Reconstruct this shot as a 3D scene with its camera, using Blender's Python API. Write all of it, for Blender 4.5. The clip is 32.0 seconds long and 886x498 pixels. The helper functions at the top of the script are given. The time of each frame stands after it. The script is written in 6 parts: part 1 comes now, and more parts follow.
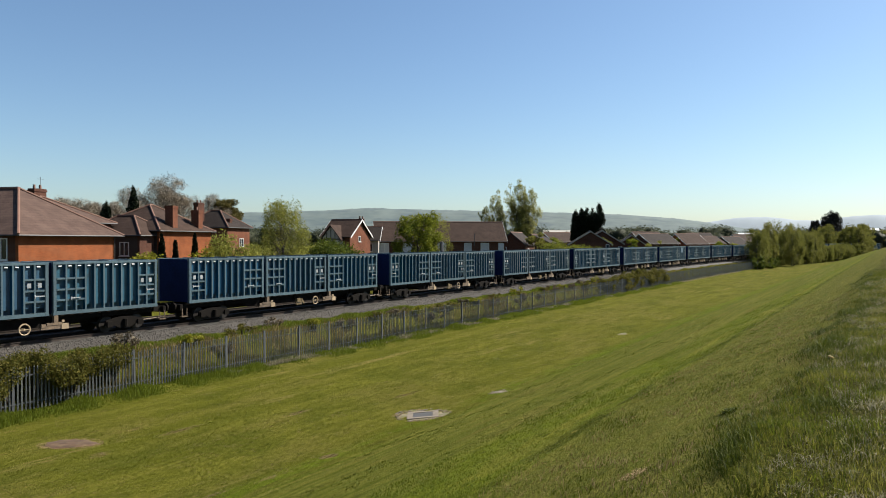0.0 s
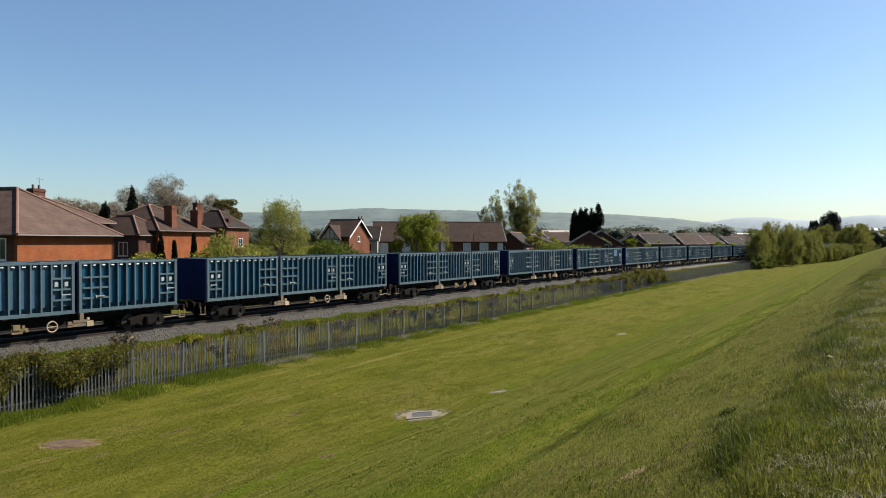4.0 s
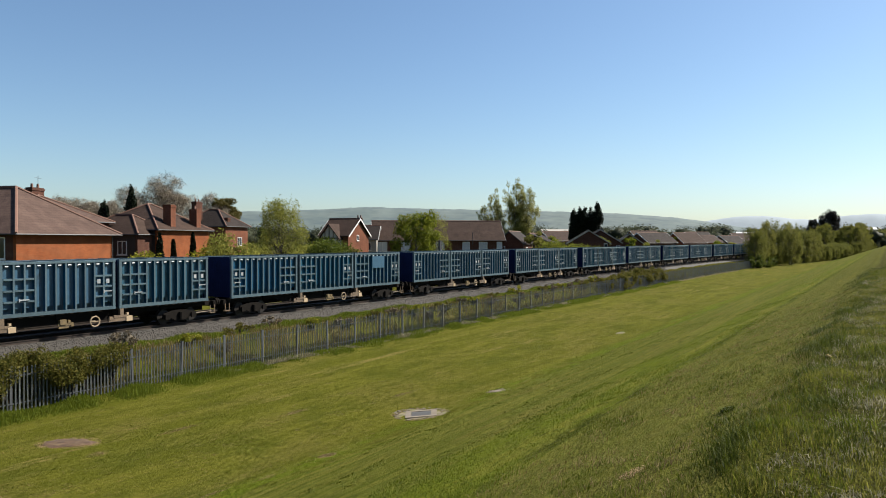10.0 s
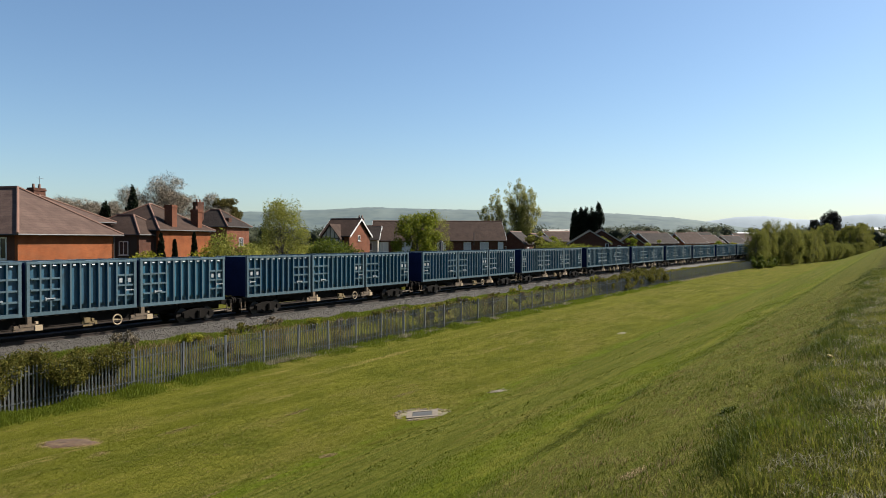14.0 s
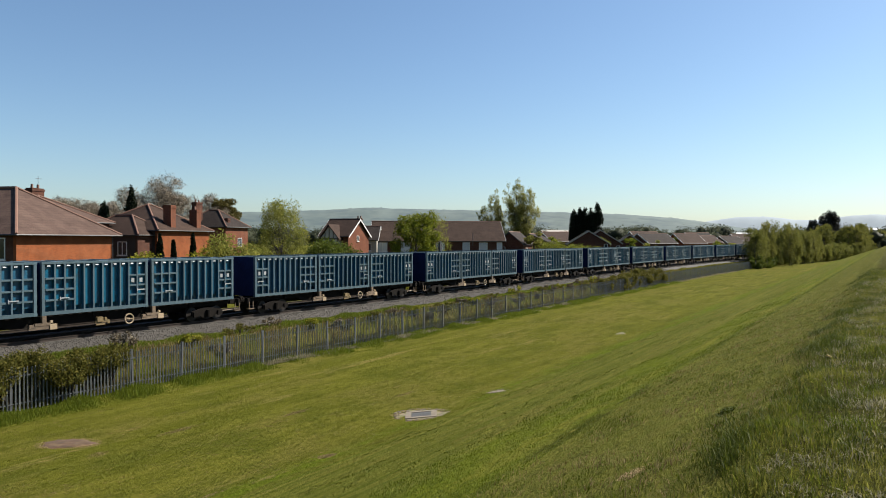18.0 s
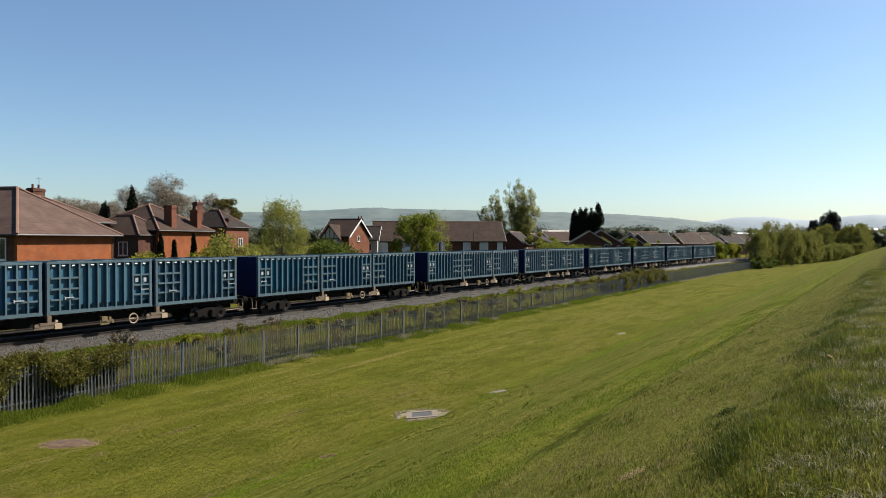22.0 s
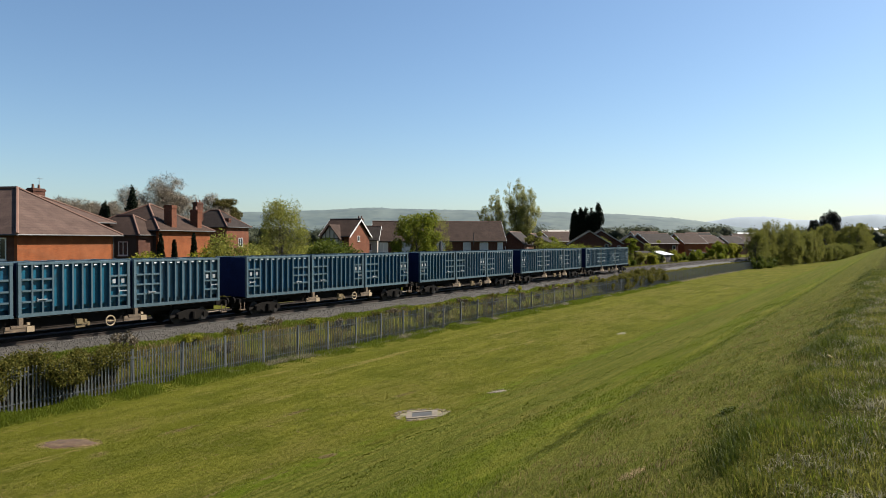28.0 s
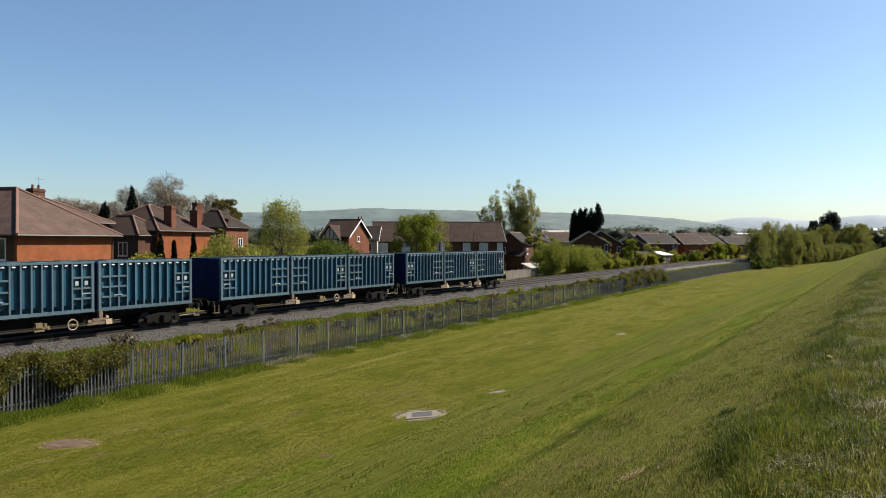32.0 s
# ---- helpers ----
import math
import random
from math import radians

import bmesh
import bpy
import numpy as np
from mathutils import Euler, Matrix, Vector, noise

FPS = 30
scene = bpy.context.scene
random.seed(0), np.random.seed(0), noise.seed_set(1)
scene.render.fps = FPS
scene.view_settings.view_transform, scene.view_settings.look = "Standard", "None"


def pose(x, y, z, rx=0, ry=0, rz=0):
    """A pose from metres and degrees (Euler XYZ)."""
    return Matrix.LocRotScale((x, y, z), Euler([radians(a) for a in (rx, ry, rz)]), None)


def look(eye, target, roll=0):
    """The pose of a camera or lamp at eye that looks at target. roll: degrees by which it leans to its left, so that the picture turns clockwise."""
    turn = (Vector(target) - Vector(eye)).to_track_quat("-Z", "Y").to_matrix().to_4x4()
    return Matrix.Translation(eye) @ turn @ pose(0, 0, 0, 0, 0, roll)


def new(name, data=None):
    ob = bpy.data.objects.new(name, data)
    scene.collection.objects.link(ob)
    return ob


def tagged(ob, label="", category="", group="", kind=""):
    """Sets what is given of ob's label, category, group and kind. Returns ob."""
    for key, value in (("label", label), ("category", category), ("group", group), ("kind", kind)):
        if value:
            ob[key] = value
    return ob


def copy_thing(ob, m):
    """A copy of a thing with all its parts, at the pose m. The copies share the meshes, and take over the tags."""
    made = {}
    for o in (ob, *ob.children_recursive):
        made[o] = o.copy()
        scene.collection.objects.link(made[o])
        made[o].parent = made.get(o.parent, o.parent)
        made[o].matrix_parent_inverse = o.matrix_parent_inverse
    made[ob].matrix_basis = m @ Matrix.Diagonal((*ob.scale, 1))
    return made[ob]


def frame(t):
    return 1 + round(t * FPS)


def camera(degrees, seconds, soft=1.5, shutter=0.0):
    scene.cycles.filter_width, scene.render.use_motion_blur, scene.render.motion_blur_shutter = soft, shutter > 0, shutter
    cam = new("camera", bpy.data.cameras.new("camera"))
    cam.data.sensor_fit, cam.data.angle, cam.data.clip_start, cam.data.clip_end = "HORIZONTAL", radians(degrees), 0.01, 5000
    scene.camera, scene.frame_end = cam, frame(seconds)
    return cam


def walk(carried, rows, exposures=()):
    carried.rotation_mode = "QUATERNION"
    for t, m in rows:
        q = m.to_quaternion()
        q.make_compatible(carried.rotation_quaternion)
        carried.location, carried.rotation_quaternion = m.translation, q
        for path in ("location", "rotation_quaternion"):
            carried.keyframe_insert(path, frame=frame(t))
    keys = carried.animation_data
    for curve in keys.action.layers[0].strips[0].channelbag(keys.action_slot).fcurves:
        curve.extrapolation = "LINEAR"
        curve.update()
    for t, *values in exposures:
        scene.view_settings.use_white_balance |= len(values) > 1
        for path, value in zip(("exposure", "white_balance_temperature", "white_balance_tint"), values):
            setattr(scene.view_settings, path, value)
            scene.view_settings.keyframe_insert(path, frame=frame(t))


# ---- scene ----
# World: x runs along the railway, y across it, z = 0 at the rail head. The camera stands on the flood bank.
EYE = (0.0, 0.0, 4.8)
HEADING, TILT, FIELD = 31.8, -0.65, 62.9
cam = camera(FIELD, 32.0, soft=1.0)


def aim(turn=0.0, nod=0.0):
    """The camera's pose with a small shake, in degrees: turn to its left, nod upwards."""
    return pose(*EYE, 90 + TILT + nod, 0, HEADING - 90 + turn)


# small shakes of the tripod: seconds, turn, nod in hundredths of a degree
walk(cam, [(t, aim(a / 100, b / 100)) for t, a, b in [
    (0, 7.9, 2.1), (0.5, 1.6, 2.1), (1, -0.1, 2.1), (1.5, -4.6, 1.5), (2, -2.3, 0.9), (2.5, -6.4, 0.4), (3, 1.1, 2.1), (3.5, 1.1, 2.1), (5.5,
    1.1, 2.1), (6, -1.2, 2.1), (6.5, -3.5, 1.5), (7, 1.1, 2.1), (7.5, -3.5, -3), (8, 14.2, 11.3), (8.5, 14.7, 14.6), (9, 17.6, 8.3), (9.5, 14.7, 2.1),
    (10, -5.8, -5.9), (10.5, -11.5, -4.7), (11, -13.7, -4.7), (11.5, 0.5, -4.7), (12, 0.5, -4.7), (12.5, -5.8, -4.7), (13, 1.1, -4.7), (13.5, 6.2, -4.7),
    (14, 3.4, -4.2), (14.5, 3.4, -4.2), (16.5, -13.2, -4.7), (17, -16, -8.1), (17.5, -13.2, -5.9), (18, -5.2, -1.3), (18.5, -0.1, -2.5), (19, -3.5, -1.9),
    (19.5, -5.8, -2.4), (20, -5.8, -1.3), (20.5, -5.8, 1), (21, -1.8, 0.4), (21.5, 1.1, 1), (22, -0.1, -0.8), (22.5, -3.5, 0.4), (23, 1.6, 1), (23.5, 1.1,
    -0.7), (24, 1.6, 1), (24.5, 1.6, 1), (25, 1.6, 0.4), (25.5, 1.6, 0.4), (27.5, 1.1, 1), (28, 0.5, -1.3), (28.5, 0.5, -1.9), (29, 1.1, -2.5), (29.5,
    3.3, 1), (30, 15.9, 2.7), (30.5, 7.9, -1.9), (31, 0.5, -4.7), (31.5, -2.3, -4.2), (32, -1.2, 2.1)]])


# ---- light ----
SUN_AZ, SUN_EL = -36.0, 43.0
world = bpy.data.worlds.new("sky")
scene.world = world
world.use_nodes = True
wn = world.node_tree.nodes
sky = wn.new("ShaderNodeTexSky")
sky.sky_type = "NISHITA"
sky.sun_disc = False
sky.sun_elevation = radians(SUN_EL)
sky.sun_rotation = radians(90 - SUN_AZ)
sky.altitude = 0
sky.air_density = 1.0
sky.dust_density = 0.7
sky.ozone_density = 4.5
wn["Background"].inputs["Strength"].default_value = 0.0562
tint = wn.new("ShaderNodeMix")
tint.data_type, tint.blend_type = "RGBA", "MULTIPLY"
tint.inputs[0].default_value = 1.0
tint.inputs[7].default_value = (0.965, 1.0, 0.985, 1)
world.node_tree.links.new(sky.outputs[0], tint.inputs[6])
world.node_tree.links.new(tint.outputs[2], wn["Background"].inputs["Color"])
sun_data = bpy.data.lights.new("sun", "SUN")
sun_data.energy = 5.0
sun_data.angle = radians(0.53)
sun_data.color = (1.0, 0.94, 0.84)
sun = new("sun", sun_data)
_d = Vector((math.cos(radians(SUN_EL)) * math.cos(radians(SUN_AZ)), math.cos(radians(SUN_EL)) * math.sin(radians(SUN_AZ)), math.sin(radians(SUN_EL))))
sun.matrix_world = look(_d * 100, (0, 0, 0))
scene.view_settings.exposure = 1.326


# ---- materials ----
def material(name, a, b=None, rough=0.7, scale=3.0, fine=30.0, metal=0.0, bump=0.2, vary=0.15, stretch=(1, 1, 1), stain=None, stain_at=0.62, gloss=0.5, fade=0.0, hue=0.0):
    """Two colours mixed by broad and fine noise, with bump, object-to-object variation and stains of a third colour."""
    m = bpy.data.materials.new(name)
    m.use_nodes = True
    n, l = m.node_tree.nodes, m.node_tree.links
    p = n["Principled BSDF"]
    b = b or tuple(c * 0.75 for c in a)
    co = n.new("ShaderNodeTexCoord")
    mp = n.new("ShaderNodeMapping")
    mp.inputs["Scale"].default_value = stretch
    l.new(co.outputs["Object"], mp.inputs["Vector"])
    n1, n2 = n.new("ShaderNodeTexNoise"), n.new("ShaderNodeTexNoise")
    for k, s, d in ((n1, scale, 4.0), (n2, fine, 3.0)):
        k.inputs["Scale"].default_value = s
        k.inputs["Detail"].default_value = d
        l.new(mp.outputs[0], k.inputs["Vector"])
    mix = n.new("ShaderNodeMix")
    mix.data_type = "RGBA"
    ad = n.new("ShaderNodeMath")
    ad.operation = "MULTIPLY_ADD"
    l.new(n2.outputs["Fac"], ad.inputs[0])
    ad.inputs[1].default_value = 1.6
    sub = n.new("ShaderNodeMath")
    sub.operation = "MULTIPLY_ADD"
    l.new(n1.outputs["Fac"], sub.inputs[0])
    sub.inputs[1].default_value = 1.8
    sub.inputs[2].default_value = -1.2
    l.new(sub.outputs[0], ad.inputs[2])
    ad.use_clamp = True
    l.new(ad.outputs[0], mix.inputs[0])
    mix.inputs[6].default_value = (*a, 1)
    mix.inputs[7].default_value = (*b, 1)
    out = mix.outputs[2]
    if stain:
        n3 = n.new("ShaderNodeTexNoise")
        n3.inputs["Scale"].default_value = scale * 1.7
        n3.inputs["Detail"].default_value = 6
        l.new(mp.outputs[0], n3.inputs["Vector"])
        ramp = n.new("ShaderNodeValToRGB")
        ramp.color_ramp.elements[0].position = stain_at
        ramp.color_ramp.elements[1].position = min(1.0, stain_at + 0.12)
        l.new(n3.outputs["Fac"], ramp.inputs[0])
        mx = n.new("ShaderNodeMix")
        mx.data_type = "RGBA"
        l.new(ramp.outputs[0], mx.inputs[0])
        l.new(out, mx.inputs[6])
        mx.inputs[7].default_value = (*stain, 1)
        out = mx.outputs[2]
    if vary:
        oi = n.new("ShaderNodeObjectInfo")
        hs = n.new("ShaderNodeHueSaturation")
        mr = n.new("ShaderNodeMapRange")
        mr.inputs[3].default_value, mr.inputs[4].default_value = 1 - vary, 1 + vary
        l.new(oi.outputs["Random"], mr.inputs[0])
        l.new(mr.outputs[0], hs.inputs["Value"])
        if fade:
            wn2 = n.new("ShaderNodeTexWhiteNoise")
            wn2.noise_dimensions = "1D"
            l.new(oi.outputs["Random"], wn2.inputs["W"])
            ms = n.new("ShaderNodeMapRange")
            ms.inputs[3].default_value, ms.inputs[4].default_value = 1 - fade, 1.05
            l.new(wn2.outputs["Value"], ms.inputs[0])
            l.new(ms.outputs[0], hs.inputs["Saturation"])
        if hue:
            wn3 = n.new("ShaderNodeTexWhiteNoise")
            wn3.noise_dimensions = "2D"
            l.new(oi.outputs["Random"], wn3.inputs["Vector"])
            mh = n.new("ShaderNodeMapRange")
            mh.inputs[3].default_value, mh.inputs[4].default_value = 0.5 - hue, 0.5 + hue
            l.new(wn3.outputs["Value"], mh.inputs[0])
            l.new(mh.outputs[0], hs.inputs["Hue"])
        l.new(out, hs.inputs["Color"])
        out = hs.outputs[0]
    l.new(out, p.inputs["Base Color"])
    p.inputs["Roughness"].default_value = rough
    p.inputs["Metallic"].default_value = metal
    p.inputs["Specular IOR Level"].default_value = gloss
    if bump:
        bp = n.new("ShaderNodeBump")
        bp.inputs["Strength"].default_value = bump
        bp.inputs["Distance"].default_value = 0.02
        l.new(n2.outputs["Fac"], bp.inputs["Height"])
        l.new(bp.outputs[0], p.inputs["Normal"])
    return m


def leafy(name, a, b, glow=0.45, rough=0.55):
    """Leaves and blades: colour by island, light passing through."""
    m = bpy.data.materials.new(name)
    m.use_nodes = True
    n, l = m.node_tree.nodes, m.node_tree.links
    p = n["Principled BSDF"]
    ge = n.new("ShaderNodeNewGeometry")
    mix = n.new("ShaderNodeMix")
    mix.data_type = "RGBA"
    l.new(ge.outputs["Random Per Island"], mix.inputs[0])
    mix.inputs[6].default_value = (*a, 1)
    mix.inputs[7].default_value = (*b, 1)
    l.new(mix.outputs[2], p.inputs["Base Color"])
    p.inputs["Roughness"].default_value = rough
    p.inputs["Specular IOR Level"].default_value = 0.05
    tr = n.new("ShaderNodeBsdfTranslucent")
    l.new(mix.outputs[2], tr.inputs["Color"])
    ms = n.new("ShaderNodeMixShader")
    ms.inputs[0].default_value = glow
    l.new(p.outputs[0], ms.inputs[1])
    l.new(tr.outputs[0], ms.inputs[2])
    l.new(ms.outputs[0], n["Material Output"].inputs["Surface"])
    return m


def turf_material():
    """Mown grass: stripes along the railway, tufts, dry straw patches."""
    m = bpy.data.materials.new("mown_grass")
    m.use_nodes = True
    n, l = m.node_tree.nodes, m.node_tree.links
    p = n["Principled BSDF"]
    co = n.new("ShaderNodeTexCoord")

    def tex(scale, stretch, detail=4.0, rough=0.55):
        mp = n.new("ShaderNodeMapping")
        mp.inputs["Scale"].default_value = stretch
        mp.inputs["Rotation"].default_value = (0, 0, radians(-1.5))
        l.new(co.outputs["Object"], mp.inputs["Vector"])
        t = n.new("ShaderNodeTexNoise")
        t.inputs["Scale"].default_value = scale
        t.inputs["Detail"].default_value = detail
        t.inputs["Roughness"].default_value = rough
        l.new(mp.outputs[0], t.inputs["Vector"])
        return t.outputs["Fac"]

    def ramp(v, lo, hi):
        r = n.new("ShaderNodeMapRange")
        r.inputs[1].default_value, r.inputs[2].default_value = lo, hi
        l.new(v, r.inputs[0])
        return r.outputs[0]

    def mix(f, a, b):
        x = n.new("ShaderNodeMix")
        x.data_type = "RGBA"
        l.new(f, x.inputs[0])
        for i, c in ((6, a), (7, b)):
            if isinstance(c, tuple):
                x.inputs[i].default_value = (*c, 1)
            else:
                l.new(c, x.inputs[i])
        return x.outputs[2]
    sep = n.new("ShaderNodeSeparateXYZ")
    l.new(co.outputs["Object"], sep.inputs[0])

    def calc(op, a, b):
        k = n.new("ShaderNodeMath")
        k.operation = op
        for i, v in enumerate((a, b)):
            if isinstance(v, float):
                k.inputs[i].default_value = v
            else:
                l.new(v, k.inputs[i])
        return k.outputs[0]

    def across(wander, scale=0.5):
        """Distance across the field, with a wavering edge."""
        w = calc("MULTIPLY", calc("SUBTRACT", tex(scale, (0.35, 1, 1), 4.0, 0.6), 0.5), wander)
        return calc("ADD", sep.outputs[1], w)

    def band(y0, y1, soft, wander):
        v = across(wander)
        return calc("MULTIPLY", ramp(v, y0 - soft, y0 + soft), ramp(v, y1 + soft, y1 - soft))

    def inside(mask, v, lo, hi):
        return calc("MULTIPLY", mask, ramp(v, lo, hi))
    # the level field: olive sward in swathes, dark tufts and straw
    c = mix(ramp(tex(0.9, (0.07, 1.0, 1)), 0.40, 0.62), (0.05624, 0.05928, 0.00681), (0.08208, 0.07904, 0.01178))
    c = mix(ramp(tex(0.26, (0.45, 1, 1), 5.0, 0.6), 0.47, 0.64), c, (0.08056, 0.07296, 0.0152))
    c = mix(ramp(tex(0.40, (0.5, 1, 1), 6.0, 0.65), 0.52, 0.62), c, (0.0456, 0.05092, 0.006384))
    c = mix(ramp(tex(1.5, (0.30, 1, 1), 6.0, 0.72), 0.52, 0.64), c, (0.04256, 0.04712, 0.005776))
    c = mix(ramp(tex(0.75, (0.13, 1, 1), 7.0, 0.75), 0.575, 0.66), c, (0.1178, 0.09576, 0.0304))
    # the slope of the bank: even grey-green, ruled by the mower
    slope = band(-4.0, 14.2, 0.5, 1.2)
    c = mix(slope, c, mix(ramp(tex(1.1, (0.03, 1, 1), 3.0, 0.6), 0.42, 0.6), (0.06992, 0.07752, 0.01102), (0.1003, 0.09956, 0.01763)))
    c = mix(inside(slope, tex(2.6, (0.012, 1, 1), 3.0, 0.6), 0.53, 0.60), c, (0.0532, 0.06384, 0.006384))
    c = mix(inside(slope, tex(4.6, (0.014, 1, 1), 3.0, 0.6), 0.57, 0.64), c, (0.1079, 0.1094, 0.01885))
    c = mix(inside(slope, tex(0.7, (0.2, 1, 1), 5.0, 0.7), 0.54, 0.66), c, (0.09576, 0.08512, 0.01885))
    # lush strip along the toe of the slope, and another below the crest
    c = mix(inside(band(13.6, 15.6, 0.35, 1.6), tex(0.8, (0.3, 1, 1), 5.0, 0.65), 0.38, 0.56), c, (0.05928, 0.07904, 0.005776))
    c = mix(inside(band(3.9, 6.4, 0.25, 0.9), tex(1.2, (0.2, 1, 1), 5.0, 0.65), 0.36, 0.56), c, (0.07144, 0.08816, 0.006384))
    c = mix(inside(band(4.5, 4.9, 0.12, 0.5), tex(1.6, (0.25, 1, 1), 5.0, 0.7), 0.40, 0.55), c, (0.114, 0.1125, 0.01581))
    c = mix(inside(band(3.85, 4.2, 0.10, 0.6), tex(2.4, (0.35, 1, 1), 5.0, 0.7), 0.42, 0.56), c, (0.02736, 0.03496, 0.003648))
    # brownish upper slope, thatch along the crest darkened for shade between blades
    c = mix(inside(band(-6.0, 3.7, 0.3, 1.0), tex(5.0, (0.22, 1, 1), 5.0, 0.7), 0.30, 0.60), c, (0.06992, 0.0684, 0.01406))
    c = mix(band(-40.0, 0.8, 0.25, 0.7), c, (0.03086, 0.03086, 0.006597))
    # tufts and clippings at the size of a hand
    tuft = tex(5.0, (0.55, 1, 1), 6.0, 0.75)
    c = mix(ramp(tuft, 0.52, 0.66), c, (0.03496, 0.04104, 0.004134))
    c = mix(ramp(tex(11.0, (0.22, 1, 1), 4.0, 0.7), 0.54, 0.68), c, (0.04408, 0.04864, 0.005168))
    c = mix(ramp(tex(7.5, (0.30, 1, 1), 6.0, 0.75), 0.58, 0.72), c, (0.1254, 0.111, 0.02614))
    c = mix(ramp(tex(30.0, (1, 1, 1), 3.0, 0.7), 0.55, 0.72), c, (0.114, 0.1041, 0.01581))
    l.new(c, p.inputs["Base Color"])
    p.inputs["Roughness"].default_value = 1.0
    p.inputs["Specular IOR Level"].default_value = 0.02
    b = n.new("ShaderNodeBump")
    b.inputs["Strength"].default_value = 1.0
    b.inputs["Distance"].default_value = 0.12
    l.new(tuft, b.inputs["Height"])
    l.new(b.outputs[0], p.inputs["Normal"])
    return m


M_TURF = turf_material()
M_BLADE = leafy("grass_blades", (0.07691, 0.08193, 0.00836), (0.1505, 0.1338, 0.0301))
M_ROUGH = leafy("rough_grass_blades", (0.08375, 0.09196, 0.01067), (0.1765, 0.1642, 0.03776), 0.58)
M_DRY = leafy("dry_grass_blades", (0.1338, 0.1186, 0.0608), (0.2432, 0.225, 0.1581))
M_LUSH = leafy("lush_grass_blades", (0.05016, 0.06992, 0.00608), (0.0988, 0.114, 0.01178), 0.58)
# dark green, deepened further for the shadows between tufts
M_TUFT = leafy("dark_tussock_blades", (0.03083, 0.04316, 0.004624), (0.07321, 0.08635, 0.01079), 0.3)
M_BROWN = leafy("brown_withered_blades", (0.1102, 0.08512, 0.03192), (0.2052, 0.1482, 0.0722), 0.3)
M_DEAD = leafy("dead_straw_blades", (0.2736, 0.19, 0.1064), (0.3648, 0.266, 0.1596), 0.4)
M_STRAW = leafy("scattered_straw_blades", (0.1292, 0.09728, 0.03952), (0.1976, 0.1444, 0.0722), 0.35)
M_FOOT = leafy("bright_grass_blades", (0.0681, 0.09606, 0.008512), (0.1125, 0.1307, 0.01581), 0.5)
M_BALLAST = material("ballast_stone", (0.03721, 0.03119, 0.02462), (0.0186, 0.01532, 0.01176), 0.9, 1.5, 14.0, bump=0.5, vary=0)
M_STONE = material("ballast_pieces", (0.07237, 0.06581, 0.05616), (0.03159, 0.02807, 0.02326), 0.9, 4.0, 25.0, vary=0)
M_RAIL = material("rail_steel", (0.036, 0.0256, 0.0192), (0.0192, 0.0144, 0.0112), 0.7, 1.0, 20.0, metal=0.5, vary=0)
M_SLEEPER = material("grimy_concrete_sleeper", (0.0408, 0.0336, 0.0264), (0.0264, 0.0216, 0.0168), 0.85, 2.0, 20.0, vary=0)
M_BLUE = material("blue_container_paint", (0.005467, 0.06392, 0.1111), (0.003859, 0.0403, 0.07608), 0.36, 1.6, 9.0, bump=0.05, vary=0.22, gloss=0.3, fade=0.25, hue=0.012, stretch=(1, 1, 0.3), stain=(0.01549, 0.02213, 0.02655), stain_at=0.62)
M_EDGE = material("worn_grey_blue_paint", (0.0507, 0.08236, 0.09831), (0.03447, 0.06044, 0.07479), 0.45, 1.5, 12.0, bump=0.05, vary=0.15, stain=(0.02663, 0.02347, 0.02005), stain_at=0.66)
# the container blue, darkened to hold the shade of the end walls
M_NAVY = material("shaded_blue_end_paint", (0.00696, 0.01392, 0.0522), (0.00464, 0.00928, 0.03248), 0.85, 1.2, 9.0, bump=0.05, vary=0.2, gloss=0.08)
M_PALE = material("pale_worn_metal", (0.2713, 0.2842, 0.2907), (0.1809, 0.1938, 0.2003), 0.4, 4.0, 20.0, bump=0.05)
# pale tone that paints the sun's highlight onto the bay caps
M_CAP = material("highlight_pale_blue_paint", (0.1769, 0.2107, 0.2275), (0.1264, 0.1601, 0.1812), 0.35, 4.0, 20.0, bump=0.03)
M_REPAIR = material("light_blue_paint", (0.02022, 0.06468, 0.1078), (0.01483, 0.05122, 0.089), 0.4, 2.0, 14.0, bump=0.05)
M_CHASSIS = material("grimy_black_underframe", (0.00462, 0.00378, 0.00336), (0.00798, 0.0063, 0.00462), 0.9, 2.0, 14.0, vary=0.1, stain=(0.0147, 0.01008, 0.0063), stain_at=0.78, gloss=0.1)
# oily stone, coloured darker still for the shade beneath the train
M_BED = material("oily_shade_dark_track_bed", (0.01768, 0.01352, 0.0104), (0.00936, 0.00728, 0.00572), 0.9, 1.5, 14.0, bump=1.0, vary=0)
M_CREAM = material("cream_worn_paint", (0.34, 0.255, 0.155), (0.20, 0.145, 0.09), 0.7, 4.0, 20.0, vary=0.2)
M_BUFF = material("pinkish_brown_dusty_steel", (0.136, 0.0928, 0.0528), (0.056, 0.0368, 0.0224), 0.7, 4.0, 20.0, vary=0.2)
M_OCHRE = material("ochre_dusty_steel", (0.150, 0.102, 0.036), (0.070, 0.047, 0.020), 0.7, 4.0, 20.0, vary=0.15)
M_WHEEL = material("wheel_steel", (0.01423, 0.01118, 0.00915), (0.00813, 0.006096, 0.005082), 0.55, 4.0, 20.0, metal=0.4, vary=0)
M_YELLOW = material("yellow_paint", (0.2575, 0.1779, 0.01404), (0.1873, 0.1264, 0.01404), 0.5, 5.0, 20.0)
M_POST = material("dull_grey_steel", (0.05685, 0.06202, 0.06718), (0.03876, 0.04264, 0.04651), 0.6, 2.0, 15.0, metal=0.1, vary=0.15, bump=0.1)
